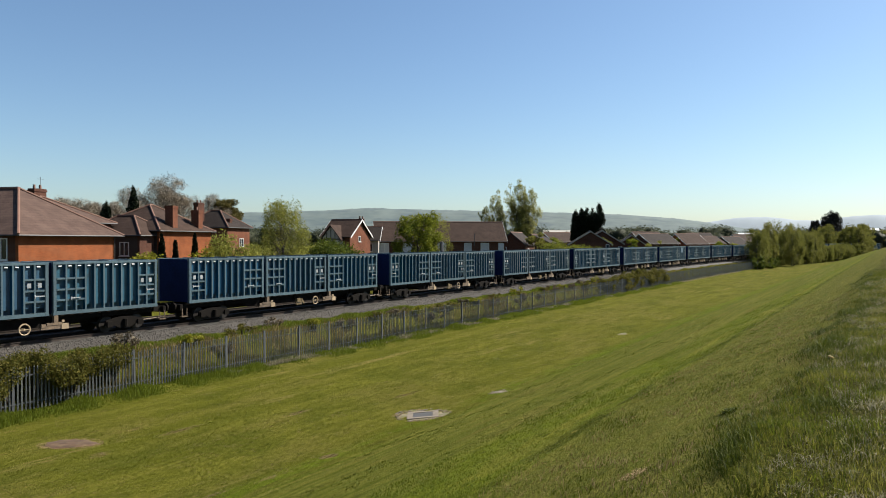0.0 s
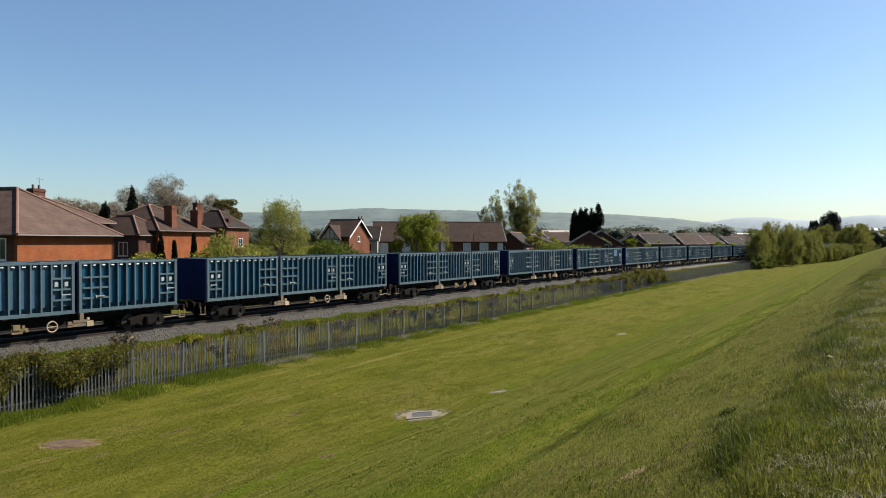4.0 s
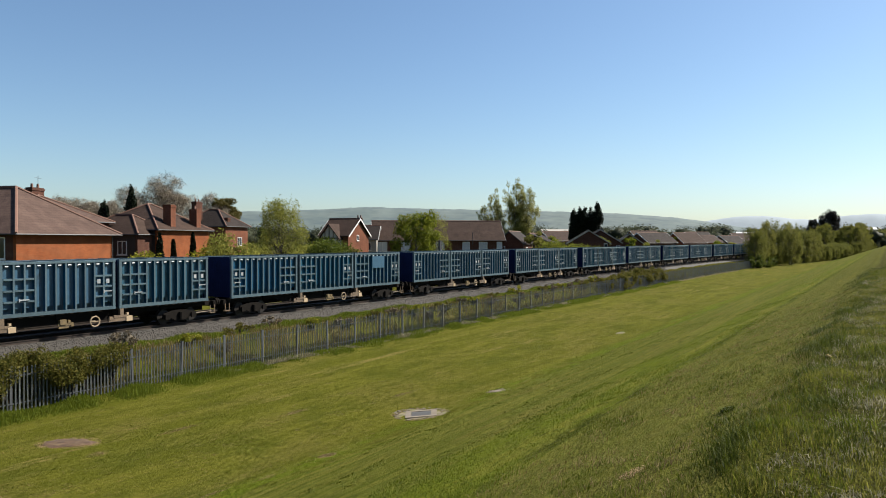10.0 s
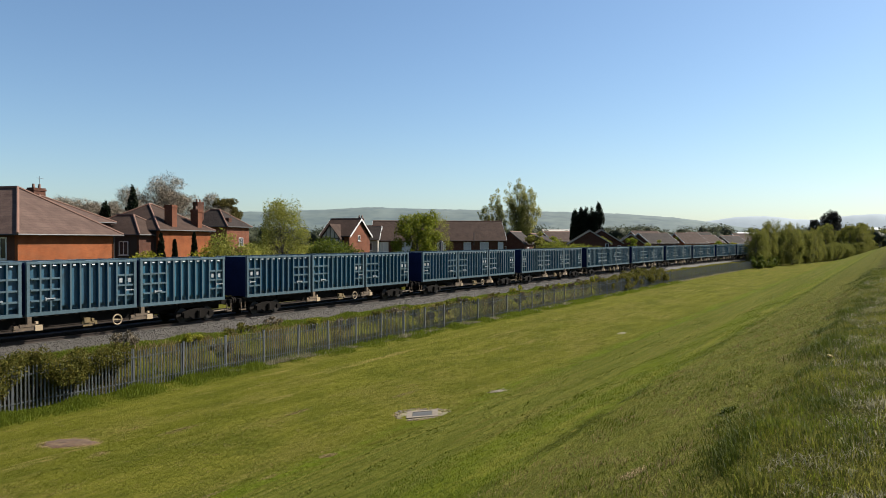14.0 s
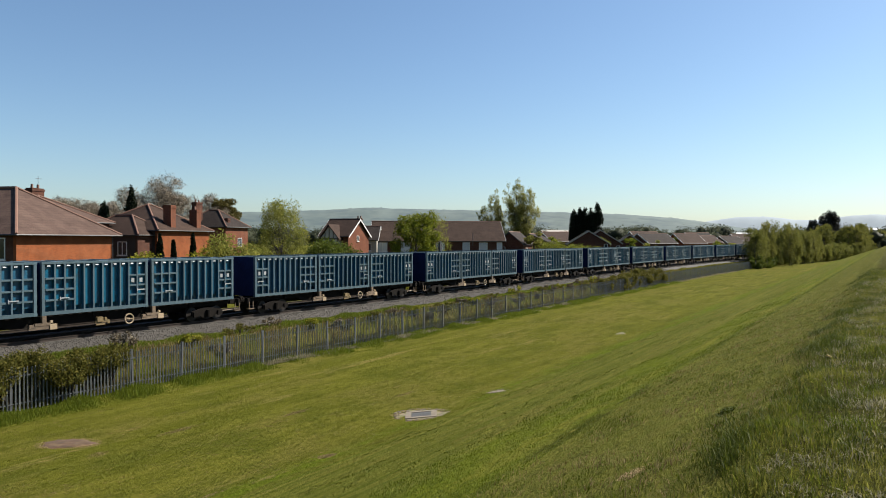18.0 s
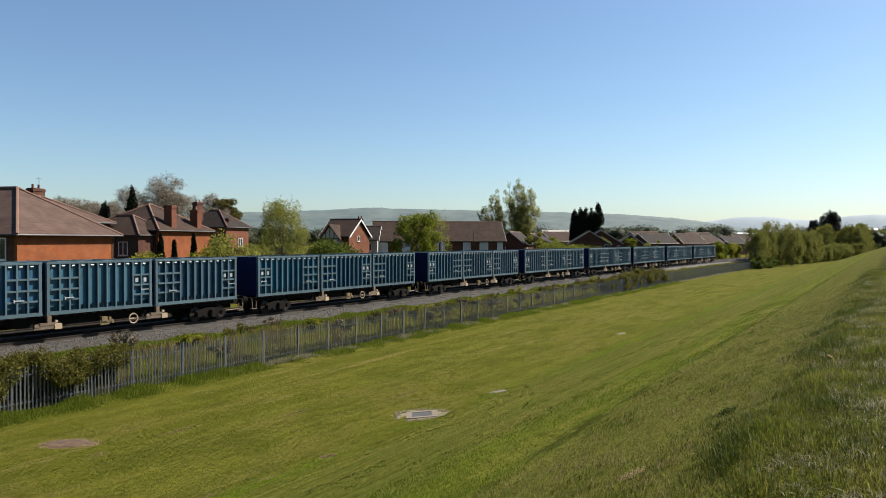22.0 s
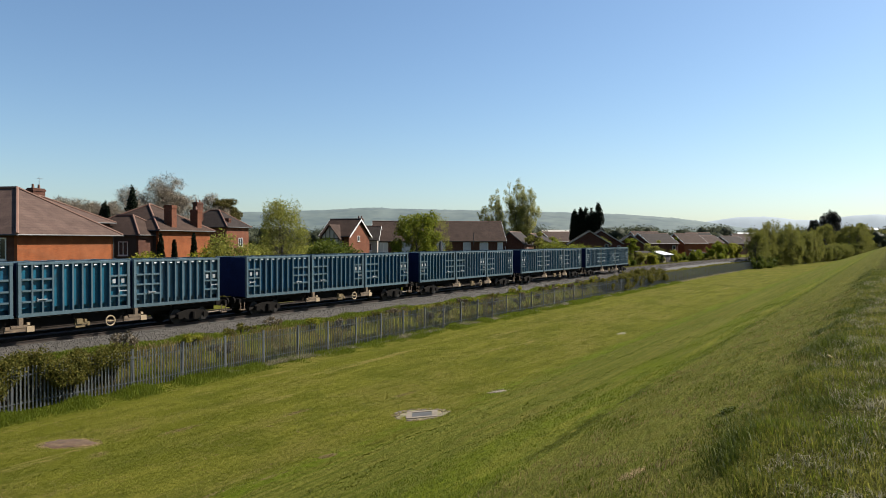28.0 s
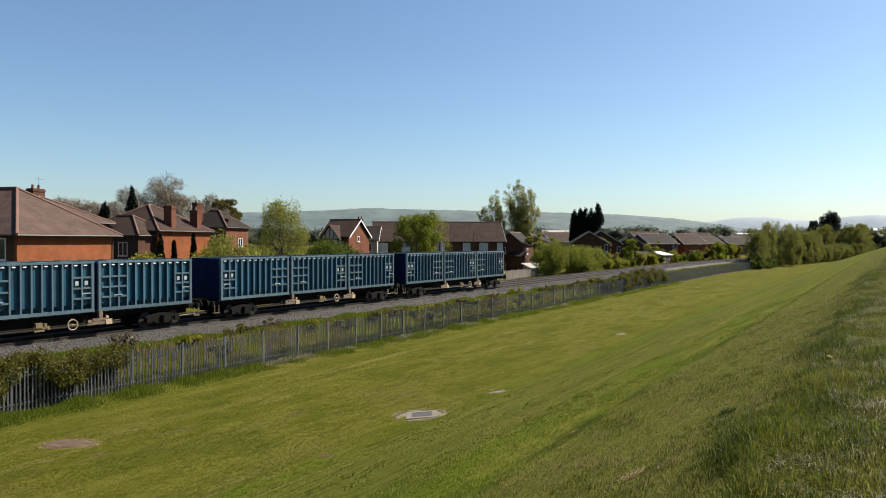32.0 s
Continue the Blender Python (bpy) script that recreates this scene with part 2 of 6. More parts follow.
M_GALV = material("galvanised_steel", (0.08914, 0.09713, 0.09643), (0.06042, 0.06735, 0.06775), 0.55, 2.0, 15.0, metal=0.1, vary=0.25, bump=0.1)


def coursed(name, a, b, joint, width, height, rough=0.85, mortar=0.012, offset=0.5, turn=False):
    """Brick or tile courses at real size, read from the object's own axes."""
    m = bpy.data.materials.new(name)
    m.use_nodes = True
    n, l = m.node_tree.nodes, m.node_tree.links
    p = n["Principled BSDF"]
    co = n.new("ShaderNodeTexCoord")
    sep = n.new("ShaderNodeSeparateXYZ")
    l.new(co.outputs["Object"], sep.inputs[0])
    ad = n.new("ShaderNodeMath")
    l.new(sep.outputs[0], ad.inputs[0])
    l.new(sep.outputs[1], ad.inputs[1])
    cm = n.new("ShaderNodeCombineXYZ")
    l.new(ad.outputs[0], cm.inputs[0])
    l.new(sep.outputs[2], cm.inputs[1])
    br = n.new("ShaderNodeTexBrick")
    br.offset = offset
    br.inputs["Scale"].default_value = 1.0
    br.inputs["Brick Width"].default_value = width
    br.inputs["Row Height"].default_value = height
    br.inputs["Mortar Size"].default_value = mortar
    br.inputs["Color1"].default_value = (*a, 1)
    br.inputs["Color2"].default_value = (*b, 1)
    br.inputs["Mortar"].default_value = (*joint, 1)
    l.new(cm.outputs[0], br.inputs["Vector"])
    no = n.new("ShaderNodeTexNoise")
    no.inputs["Scale"].default_value = 0.9
    no.inputs["Detail"].default_value = 6
    l.new(co.outputs["Object"], no.inputs["Vector"])
    hs = n.new("ShaderNodeHueSaturation")
    mr = n.new("ShaderNodeMapRange")
    mr.inputs[1].default_value, mr.inputs[2].default_value = 0.3, 0.7
    mr.inputs[3].default_value, mr.inputs[4].default_value = 0.8, 1.2
    l.new(no.outputs["Fac"], mr.inputs[0])
    l.new(mr.outputs[0], hs.inputs["Value"])
    l.new(br.outputs["Color"], hs.inputs["Color"])
    l.new(hs.outputs[0], p.inputs["Base Color"])
    p.inputs["Roughness"].default_value = rough
    p.inputs["Specular IOR Level"].default_value = 0.1
    bp = n.new("ShaderNodeBump")
    bp.inputs["Strength"].default_value = 0.5
    bp.inputs["Distance"].default_value = 0.02
    l.new(br.outputs["Fac"], bp.inputs["Height"])
    bp.invert = True
    l.new(bp.outputs[0], p.inputs["Normal"])
    return m


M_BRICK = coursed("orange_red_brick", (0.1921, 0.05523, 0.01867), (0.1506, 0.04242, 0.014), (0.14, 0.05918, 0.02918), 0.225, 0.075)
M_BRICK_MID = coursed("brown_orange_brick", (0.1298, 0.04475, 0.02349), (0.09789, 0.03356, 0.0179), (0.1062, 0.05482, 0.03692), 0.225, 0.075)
M_BRICK_DARK = coursed("brown_red_brick_and_side_shade", (0.06949, 0.02528, 0.01517), (0.05056, 0.01981, 0.01348), (0.08428, 0.05056, 0.03792), 0.225, 0.075)
M_TILE = coursed("brown_pink_roof_tile", (0.07586, 0.05003, 0.04001), (0.06296, 0.04001, 0.0326), (0.0433, 0.02886, 0.02405), 0.26, 0.19, mortar=0.008)
M_TILE_B = coursed("brown_roof_tile", (0.04145, 0.02614, 0.01977), (0.03348, 0.02136, 0.01658), (0.02899, 0.01864, 0.0145), 0.26, 0.19, mortar=0.008)
M_TILE_G = coursed("grey_brown_roof_tile", (0.02593, 0.02, 0.01766), (0.02136, 0.01656, 0.01438), (0.01584, 0.01255, 0.01019), 0.26, 0.19, mortar=0.008)
M_RIDGE = material("terracotta_ridge_tile", (0.1545, 0.07957, 0.0515), (0.117, 0.05618, 0.03745), 0.8, 3.0, 20.0)
M_WHITE = material("white_upvc", (0.532, 0.532, 0.5244), (0.456, 0.456, 0.4484), 0.45, 3.0, 20.0, bump=0.02, vary=0.05)
M_RENDER = material("cream_render", (0.2902, 0.2715, 0.2341), (0.2434, 0.2247, 0.192), 0.85, 1.0, 20.0)
M_TIMBER = material("dark_timber_and_side_shade", (0.01639, 0.01218, 0.009363), (0.02575, 0.01873, 0.01404), 0.7, 3.0, 20.0)
M_FENCEWOOD = material("weathered_fence_timber", (0.1685, 0.1404, 0.1123), (0.1123, 0.09128, 0.07022), 0.85, 3.0, 20.0, vary=0.25)
M_BARK = material("bark", (0.04682, 0.03745, 0.02809), (0.02809, 0.02341, 0.01873), 0.9, 6.0, 25.0, bump=0.6)
M_CONCRETE = material("weathered_concrete", (0.1353, 0.1105, 0.08086), (0.09546, 0.07491, 0.05559), 0.9, 3.0, 22.0, bump=0.4)
M_COVER = material("grey_iron_cover", (0.055, 0.054, 0.052), (0.040, 0.040, 0.039), 0.8, 4.0, 24.0, metal=0.1)
M_GRAVEL = material("pale_gravelly_soil", (0.1307, 0.1034, 0.06384), (0.076, 0.06384, 0.0304), 0.95, 2.5, 11.0, bump=0.9, stain=(0.06384, 0.0681, 0.008512), stain_at=0.48)
M_EARTH = material("bare_earth", (0.06977, 0.03618, 0.01654), (0.02997, 0.01602, 0.007235), 0.95, 2.5, 9.0, bump=1.0, stain=(0.08527, 0.05581, 0.02481), stain_at=0.55)
# the haze of distance is mixed into both hill colours
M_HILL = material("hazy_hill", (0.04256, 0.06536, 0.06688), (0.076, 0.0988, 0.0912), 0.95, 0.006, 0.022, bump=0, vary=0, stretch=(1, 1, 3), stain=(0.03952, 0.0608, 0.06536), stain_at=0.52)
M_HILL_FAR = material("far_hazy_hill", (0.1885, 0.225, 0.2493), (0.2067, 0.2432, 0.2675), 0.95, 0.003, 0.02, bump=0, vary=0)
M_BLACK = material("black_enamel", (0.01216, 0.01216, 0.01338), (0.01824, 0.01824, 0.01824), 0.5, 5.0, 20.0)

M_GLASS = bpy.data.materials.new("window_glass")
M_GLASS.use_nodes = True
_p = M_GLASS.node_tree.nodes["Principled BSDF"]
_p.inputs["Base Color"].default_value = (0.02, 0.025, 0.03, 1)
_p.inputs["Roughness"].default_value = 0.06

L_WILLOW = leafy("willow_leaves", (0.2261, 0.2154, 0.04576), (0.1184, 0.1292, 0.02423))
L_SPRING = leafy("spring_leaves", (0.171, 0.1824, 0.01748), (0.0722, 0.095, 0.01026))
L_HEDGE = leafy("hedge_leaves", (0.03979, 0.06086, 0.009363), (0.08892, 0.103, 0.01498))
L_LIME = leafy("lime_leaves", (0.2154, 0.2013, 0.02107), (0.1218, 0.1311, 0.01639))
L_POPLAR = leafy("poplar_leaves", (0.2508, 0.2394, 0.07448), (0.1596, 0.1596, 0.04408), 0.5)
L_DARK = leafy("cypress_leaves", (0.007491, 0.0117, 0.006554), (0.01591, 0.0206, 0.0103), 0.1)
L_OLIVE = leafy("olive_leaves", (0.19, 0.1763, 0.0418), (0.1254, 0.1292, 0.02888), 0.62)
L_WOOD = leafy("young_wood_leaves", (0.1292, 0.1292, 0.02736), (0.0798, 0.0874, 0.01824), 0.55)
L_WOOD_PALE = leafy("pale_young_wood_leaves", (0.1634, 0.1558, 0.03648), (0.1064, 0.1102, 0.02432), 0.55)
L_BUSH = leafy("soft_bush_leaves", (0.1558, 0.1634, 0.02432), (0.0912, 0.1064, 0.0152), 0.55)
L_RUST = leafy("olive_brown_leaves", (0.1026, 0.0836, 0.02736), (0.0646, 0.05928, 0.01824), 0.4)
L_TWIG = leafy("bare_twigs", (0.1522, 0.1278, 0.09736), (0.2191, 0.1826, 0.14), 0.1)
L_BRAMBLE = leafy("bramble_leaves", (0.1218, 0.103, 0.02341), (0.04682, 0.05384, 0.0103))
L_STRAW = leafy("dead_bramble_stems", (0.09363, 0.07022, 0.04213), (0.1404, 0.117, 0.07957), 0.2)
# greyed leaf colour, with some distance haze painted in
L_FAR = leafy("far_wood_leaves", (0.056, 0.061, 0.035), (0.043, 0.050, 0.032), 0.5)
L_PINE = leafy("pine_needles", (0.0304, 0.02918, 0.02432), (0.01824, 0.01946, 0.01581), 0.15)
M_CURTAIN = material("net_curtain_behind_glass", (0.4347, 0.4426, 0.4505), (0.332, 0.3399, 0.3557), 0.25, 6.0, 20.0, bump=0.02)


# ---- mesh helpers ----
class Shape:
    """Collects boxes, tubes and polygons for one mesh."""

    def __init__(self):
        self.v, self.f = [], []

    def poly(self, pts):
        k = len(self.v)
        self.v.extend(tuple(p) for p in pts)
        self.f.append(tuple(range(k, k + len(pts))))
        return self

    def box(self, x0, x1, y0, y1, z0, z1):
        k = len(self.v)
        self.v.extend([(x0, y0, z0), (x1, y0, z0), (x1, y1, z0), (x0, y1, z0), (x0, y0, z1), (x1, y0, z1), (x1, y1, z1), (x0, y1, z1)])
        self.f.extend([tuple(k + i for i in q) for q in ((0, 3, 2, 1), (4, 5, 6, 7), (0, 1, 5, 4), (1, 2, 6, 5), (2, 3, 7, 6), (3, 0, 4, 7))])
        return self

    def prism(self, ring, other):
        """Joins two rings of equal length, the first with its end faces outward."""
        k, n = len(self.v), len(ring)
        self.v.extend(tuple(p) for p in ring)
        self.v.extend(tuple(p) for p in other)
        self.f.append(tuple(range(k + n - 1, k - 1, -1)))
        self.f.append(tuple(range(k + n, k + 2 * n)))
        for i in range(n):
            j = (i + 1) % n
            self.f.append((k + i, k + j, k + n + j, k + n + i))
        return self

    def tube(self, pts, radii, n=6):
        """A tapered tube along points."""
        k = len(self.v)
        pts = [Vector(p) for p in pts]
        for i, p in enumerate(pts):
            d = (pts[min(i + 1, len(pts) - 1)] - pts[max(i - 1, 0)]).normalized()
            a = d.cross(Vector((0, 0, 1)) if abs(d.z) < 0.9 else Vector((1, 0, 0))).normalized()
            b = d.cross(a)
            for j in range(n):
                w = 2 * math.pi * j / n
                q = p + (a * math.cos(w) + b * math.sin(w)) * radii[i]
                self.v.append(tuple(q))
        for i in range(len(pts) - 1):
            for j in range(n):
                j2 = (j + 1) % n
                self.f.append((k + i * n + j, k + i * n + j2, k + (i + 1) * n + j2, k + (i + 1) * n + j))
        self.f.append(tuple(k + j for j in range(n - 1, -1, -1)))
        self.f.append(tuple(k + (len(pts) - 1) * n + j for j in range(n)))
        return self

    def mesh(self, name, mat):
        me = bpy.data.meshes.new(name)
        me.from_pydata(self.v, [], self.f)
        me.materials.append(mat)
        me.update()
        return me


def fix_normals(me):
    bm = bmesh.new()
    bm.from_mesh(me)
    bmesh.ops.recalc_face_normals(bm, faces=bm.faces)
    bm.to_mesh(me)
    bm.free()
    return me


def part(name, shape, mat, parent, label="", at=None):
    """Links a shape (or a mesh already made) as one mesh object under a thing or a part."""
    me = shape if isinstance(shape, bpy.types.Mesh) else fix_normals(shape.mesh(name, mat))
    ob = new(name, me)
    ob.parent = parent
    if at is not None:
        ob.matrix_basis = at
    if label:
        ob["label"] = label
    return ob


def thing(name, m, label, category, group="", kind=""):
    ob = new(name)
    ob.empty_display_size = 0.2
    ob.matrix_basis = m
    return tagged(ob, label, category, group, kind)


def soup(name, verts, faces, mat):
    """A mesh from arrays: verts (n, 3), faces (m, k)."""
    me = bpy.data.meshes.new(name)
    k = faces.shape[1]
    me.vertices.add(len(verts))
    me.vertices.foreach_set("co", np.asarray(verts, dtype=np.float32).ravel())
    me.loops.add(faces.size)
    me.loops.foreach_set("vertex_index", np.asarray(faces, dtype=np.int32).ravel())
    me.polygons.add(len(faces))
    me.polygons.foreach_set("loop_start", np.arange(0, faces.size, k, dtype=np.int32))
    me.materials.append(mat)
    me.update(calc_edges=True)
    me.validate()
    return me


# ---- the line of the railway and the lie of the land ----
TRACK_Y, BEND_X, BEND_R, BEND_END = 36.0, 130.0, 1100.0, 0.36


def along(s, off):
    """The place s metres along the line and off metres from its centre, towards the bank."""
    if s <= BEND_X:
        return Vector((s, TRACK_Y - off, 0))
    a = min((s - BEND_X) / BEND_R, BEND_END)
    rest = max(0.0, s - BEND_X - BEND_END * BEND_R)
    r = BEND_R - off
    return Vector((BEND_X + r * math.sin(a) + rest * math.cos(a), TRACK_Y - BEND_R + r * math.cos(a) - rest * math.sin(a), 0))


def turn_at(s):
    """The line's heading in degrees."""
    return -math.degrees(min(max(0.0, (s - BEND_X) / BEND_R), BEND_END))


def chart(x, y):
    """The opposite of along(), for places short of the bend's end."""
    if x <= BEND_X:
        return x, TRACK_Y - y
    dx, dy = x - BEND_X, y - (TRACK_Y - BEND_R)
    return BEND_X + BEND_R * math.atan2(dx, dy), BEND_R - math.hypot(dx, dy)


def ramp_line(v, pts):
    for (a, p), (b, q) in zip(pts, pts[1:]):
        if v <= b:
            return p + (q - p) * max(0.0, (v - a)) / (b - a)
    return pts[-1][1]


# metres towards the bank from the track's centre, height over the rail head
PROFILE = [(-4300, 12.0), (-600, 4.0), (-120, 1.2), (-45, 0.2), (-20, -0.5), (-8.5, -0.6), (-7.2, -0.45), (1.6, -0.50), (2.5, -0.62), (3.1, -0.50), (4.4, -0.72), (5.5, -1.6),
           (6.1, -2.0), (8, -2.1), (20.0, -2.05), (21.5, -1.85), (34.5, 2.83), (35.1, 3.12), (36.5, 3.24), (41, 3.25), (54, -2.0), (900, -2.5)]



def rise(s, off):
    """Height of the land."""
    k = min(max((s - 15) / 90.0, 0.0), 1.0)
    # the bank bends later than the line, so that the field narrows beyond the fence
    narrow = min(13.0, max(0.0, s - BEND_X) ** 2 / (2 * BEND_R))
    if off > 20 - narrow:
        off += narrow
    elif off > 6.2:
        off = 6.2 + (off - 6.2) * 13.8 / (13.8 - narrow)
    z = ramp_line(off, PROFILE)
    if 5 < off < 30:
        z += (-0.12 + 0.25 * k) * min(1.0, (off - 5) / 2) * min(1.0, (30 - off) / 8)
    if off > 3.5:
        q = min(1.0, (off - 3.5) / 4)
        z += q * 0.05 * noise.noise(Vector((s * 0.25, off * 0.5, 0.3))) + q * 0.03 * noise.noise(Vector((s * 0.8, off * 1.1, 2.3)))
    if 33.2 < off < 40 and s < 60:
        q = min(1.0, (off - 33.2) / 1.2)
        z += q * (0.11 * noise.noise(Vector((s * 0.75, off * 0.9, 7.3))) + 0.07 * noise.noise(Vector((s * 1.9, off * 2.1, 1.3))))
    if off < -7:
        z += min(1.0, (-7 - off) / 10) * (0.15 * noise.noise(Vector((s * 0.05, off * 0.05, 5))))
    return z


def land(x, y):
    return rise(*chart(x, y))


def strip(name, mat, s_list, off_list, height, label):
    vs = []
    for s in s_list:
        for o in off_list:
            p = along(s, o)
            vs.append((p.x, p.y, height(s, o)))
    w = len(off_list)
    fs = [(i * w + j, (i + 1) * w + j, (i + 1) * w + j + 1, i * w + j + 1) for i in range(len(s_list) - 1) for j in range(w - 1)]
    me = soup(name, np.array(vs), np.array(fs), mat)
    for p in me.polygons:
        p.use_smooth = True
    return tagged(new(name, fix_normals(me)), label, name, kind="structure")


def span(a, b, step):
    n = max(1, round((b - a) / step))
    return [a + (b - a) * i / n for i in range(n)]


S_LIST = [-2500, -1200, -600, -300, -150, -80, -40, -20] + span(-10, 0, 1.0) + span(0, 30, 0.3) + span(30, 60, 0.7) + span(60, 160, 2.0) + span(160, 520, 5.0) + [520, 600, 750, 1000, 1500, 2400, 4000]
O_LIST = [-4200, -2500, -1500, -900, -500, -300, -200] + span(-150, -30, 10.0) + span(-30, -8, 2.0) + span(-8, 2, 1.0) + span(2, 33.6, 0.7) + span(33.6, 38, 0.25) + span(38, 42, 0.8) + [42, 46, 52, 60, 80, 120, 200, 350, 600, 900]
ground = strip("ground", M_TURF, S_LIST, O_LIST, rise, "mown yellow-green grass field and flood bank")

# ---- the railway ----
BALLAST_TOP = -0.18


def ballast_height(s, off):
    return ramp_line(off, [(-7.4, -0.62), (-6.6, -0.40), (-5.6, BALLAST_TOP), (1.75, BALLAST_TOP), (3.0, -0.70)])


S_TRACK = [-400, -200, -100, -40] + span(-20, 130, 1.5) + span(130, 540, 6.0) + [540, 700, 1000]
ballast = strip("ballast", M_BALLAST, S_TRACK, [-7.4, -6.6, -5.6, -4.0, -2.5, -1.0, 0.5, 1.75, 2.2, 2.6, 3.0], ballast_height, "grey crushed stone ballast under two tracks")


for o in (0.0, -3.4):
    strip("track_bed", M_BED, S_TRACK, [o - 1.32, o - 0.5, o + 0.5, o + 1.32], lambda s, off: BALLAST_TOP + 0.006, "oily stone bed between the rails, darkened for the train's shade")


def stones(name, count, s0, s1, o0, o1, size, rng):
    """Loose ballast stones as small uneven wedges."""
    s = rng.uniform(s0, s1, count)
    o = rng.uniform(o0, o1, count)
    base = np.array([[1, 1, 1], [1, -1, -1], [-1, 1, -1], [-1, -1, 1]]) * 0.6
    vs = np.zeros((count, 4, 3))
    for i in range(count):
        p = along(s[i], o[i])
        vs[i] = base * rng.uniform(0.5, 1.2, (4, 3)) * size * rng.uniform(0.6, 1.3)
        a = rng.uniform(0, 6.28)
        c, d = math.cos(a), math.sin(a)
        vs[i] = vs[i] @ np.array([[c, d, 0], [-d, c, 0], [0, 0, 1]])
        vs[i] += (p.x, p.y, ballast_height(s[i], o[i]) + 0.01)
    f = np.array([[0, 1, 2], [0, 3, 1], [0, 2, 3], [1, 3, 2]])
    fs = (np.arange(count)[:, None, None] * 4 + f).reshape(-1, 3)
    return tagged(new(name, soup(name, vs.reshape(-1, 3), fs, M_STONE)), "loose grey ballast stones on the shoulder", "ballast", kind="stuff")


stones("ballast_stones", 30000, 13, 130, 0.9, 3.0, 0.046, np.random.default_rng(3))


def track(off, label):
    t = thing("railway_track", pose(0, 0, 0), label, "track", "tracks", "structure")
    ss = [-400, -200] + span(-40, 130, 6) + span(130, 540, 6) + [540, 700, 1000]
    for side in (-0.7535, 0.7535):
        sh = Shape()
        prof = [(-0.07, -0.158), (0.07, -0.158), (0.012, -0.135), (0.012, -0.045), (0.035, -0.035), (0.035, 0.0), (-0.035, 0.0), (-0.035, -0.035), (-0.012, -0.045), (-0.012, -0.135)]
        for i, s in enumerate(ss):
            for a, z in prof:
                p = along(s, off + side + a)
                sh.v.append((p.x, p.y, z))
        n = len(prof)
        for i in range(len(ss) - 1):
            for j in range(n):
                k = (j + 1) % n
                sh.f.append((i * n + j, i * n + k, (i + 1) * n + k, (i + 1) * n + j))
        part("rail", sh, M_RAIL, t)
    sh = Shape()
    s = -30.0
    while s < 420:
        p = along(s, off)
        c = Matrix.Translation((p.x, p.y, 0)) @ Matrix.Rotation(radians(turn_at(s)), 4, "Z")
        k = len(sh.v)
        sh.box(-0.13, 0.13, -1.25, 1.25, -0.25, -0.160)
        for i in range(k, k + 8):
            sh.v[i] = tuple(c @ Vector(sh.v[i]))
        s += 0.65
    tagged(part("sleepers", sh, M_SLEEPER, t), kind="stuff")
    return t


track(0.0, "steel rails on concrete sleepers in grey ballast")
track(-3.4, "second pair of rusty rails on concrete sleepers")

# ---- the train: flat wagons, each with three blue waste containers ----
PITCH, WAGONS = 20.03, 20
BOX_L, BOX_W, BOX_H, DECK = 5.87, 2.9, 2.6, 1.17
BOX_STEP = 6.09
HOME = pose(0, 0, 0)
BAY = (BOX_L - 0.32) / 11


def rib_shape(w, z0, z1, y0, y1):
    """A pressed steel rib with sloping flanks."""
    return Shape().prism([(-w / 2 - 0.02, y0, z0), (w / 2 + 0.02, y0, z0), (w / 2, y1, z0), (-w / 2, y1, z0)],
                         [(-w / 2 - 0.02, y0, z1), (w / 2 + 0.02, y0, z1), (w / 2, y1, z1), (-w / 2, y1, z1)])


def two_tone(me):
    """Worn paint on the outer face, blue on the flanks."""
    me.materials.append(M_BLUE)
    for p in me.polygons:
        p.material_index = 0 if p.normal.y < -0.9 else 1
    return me


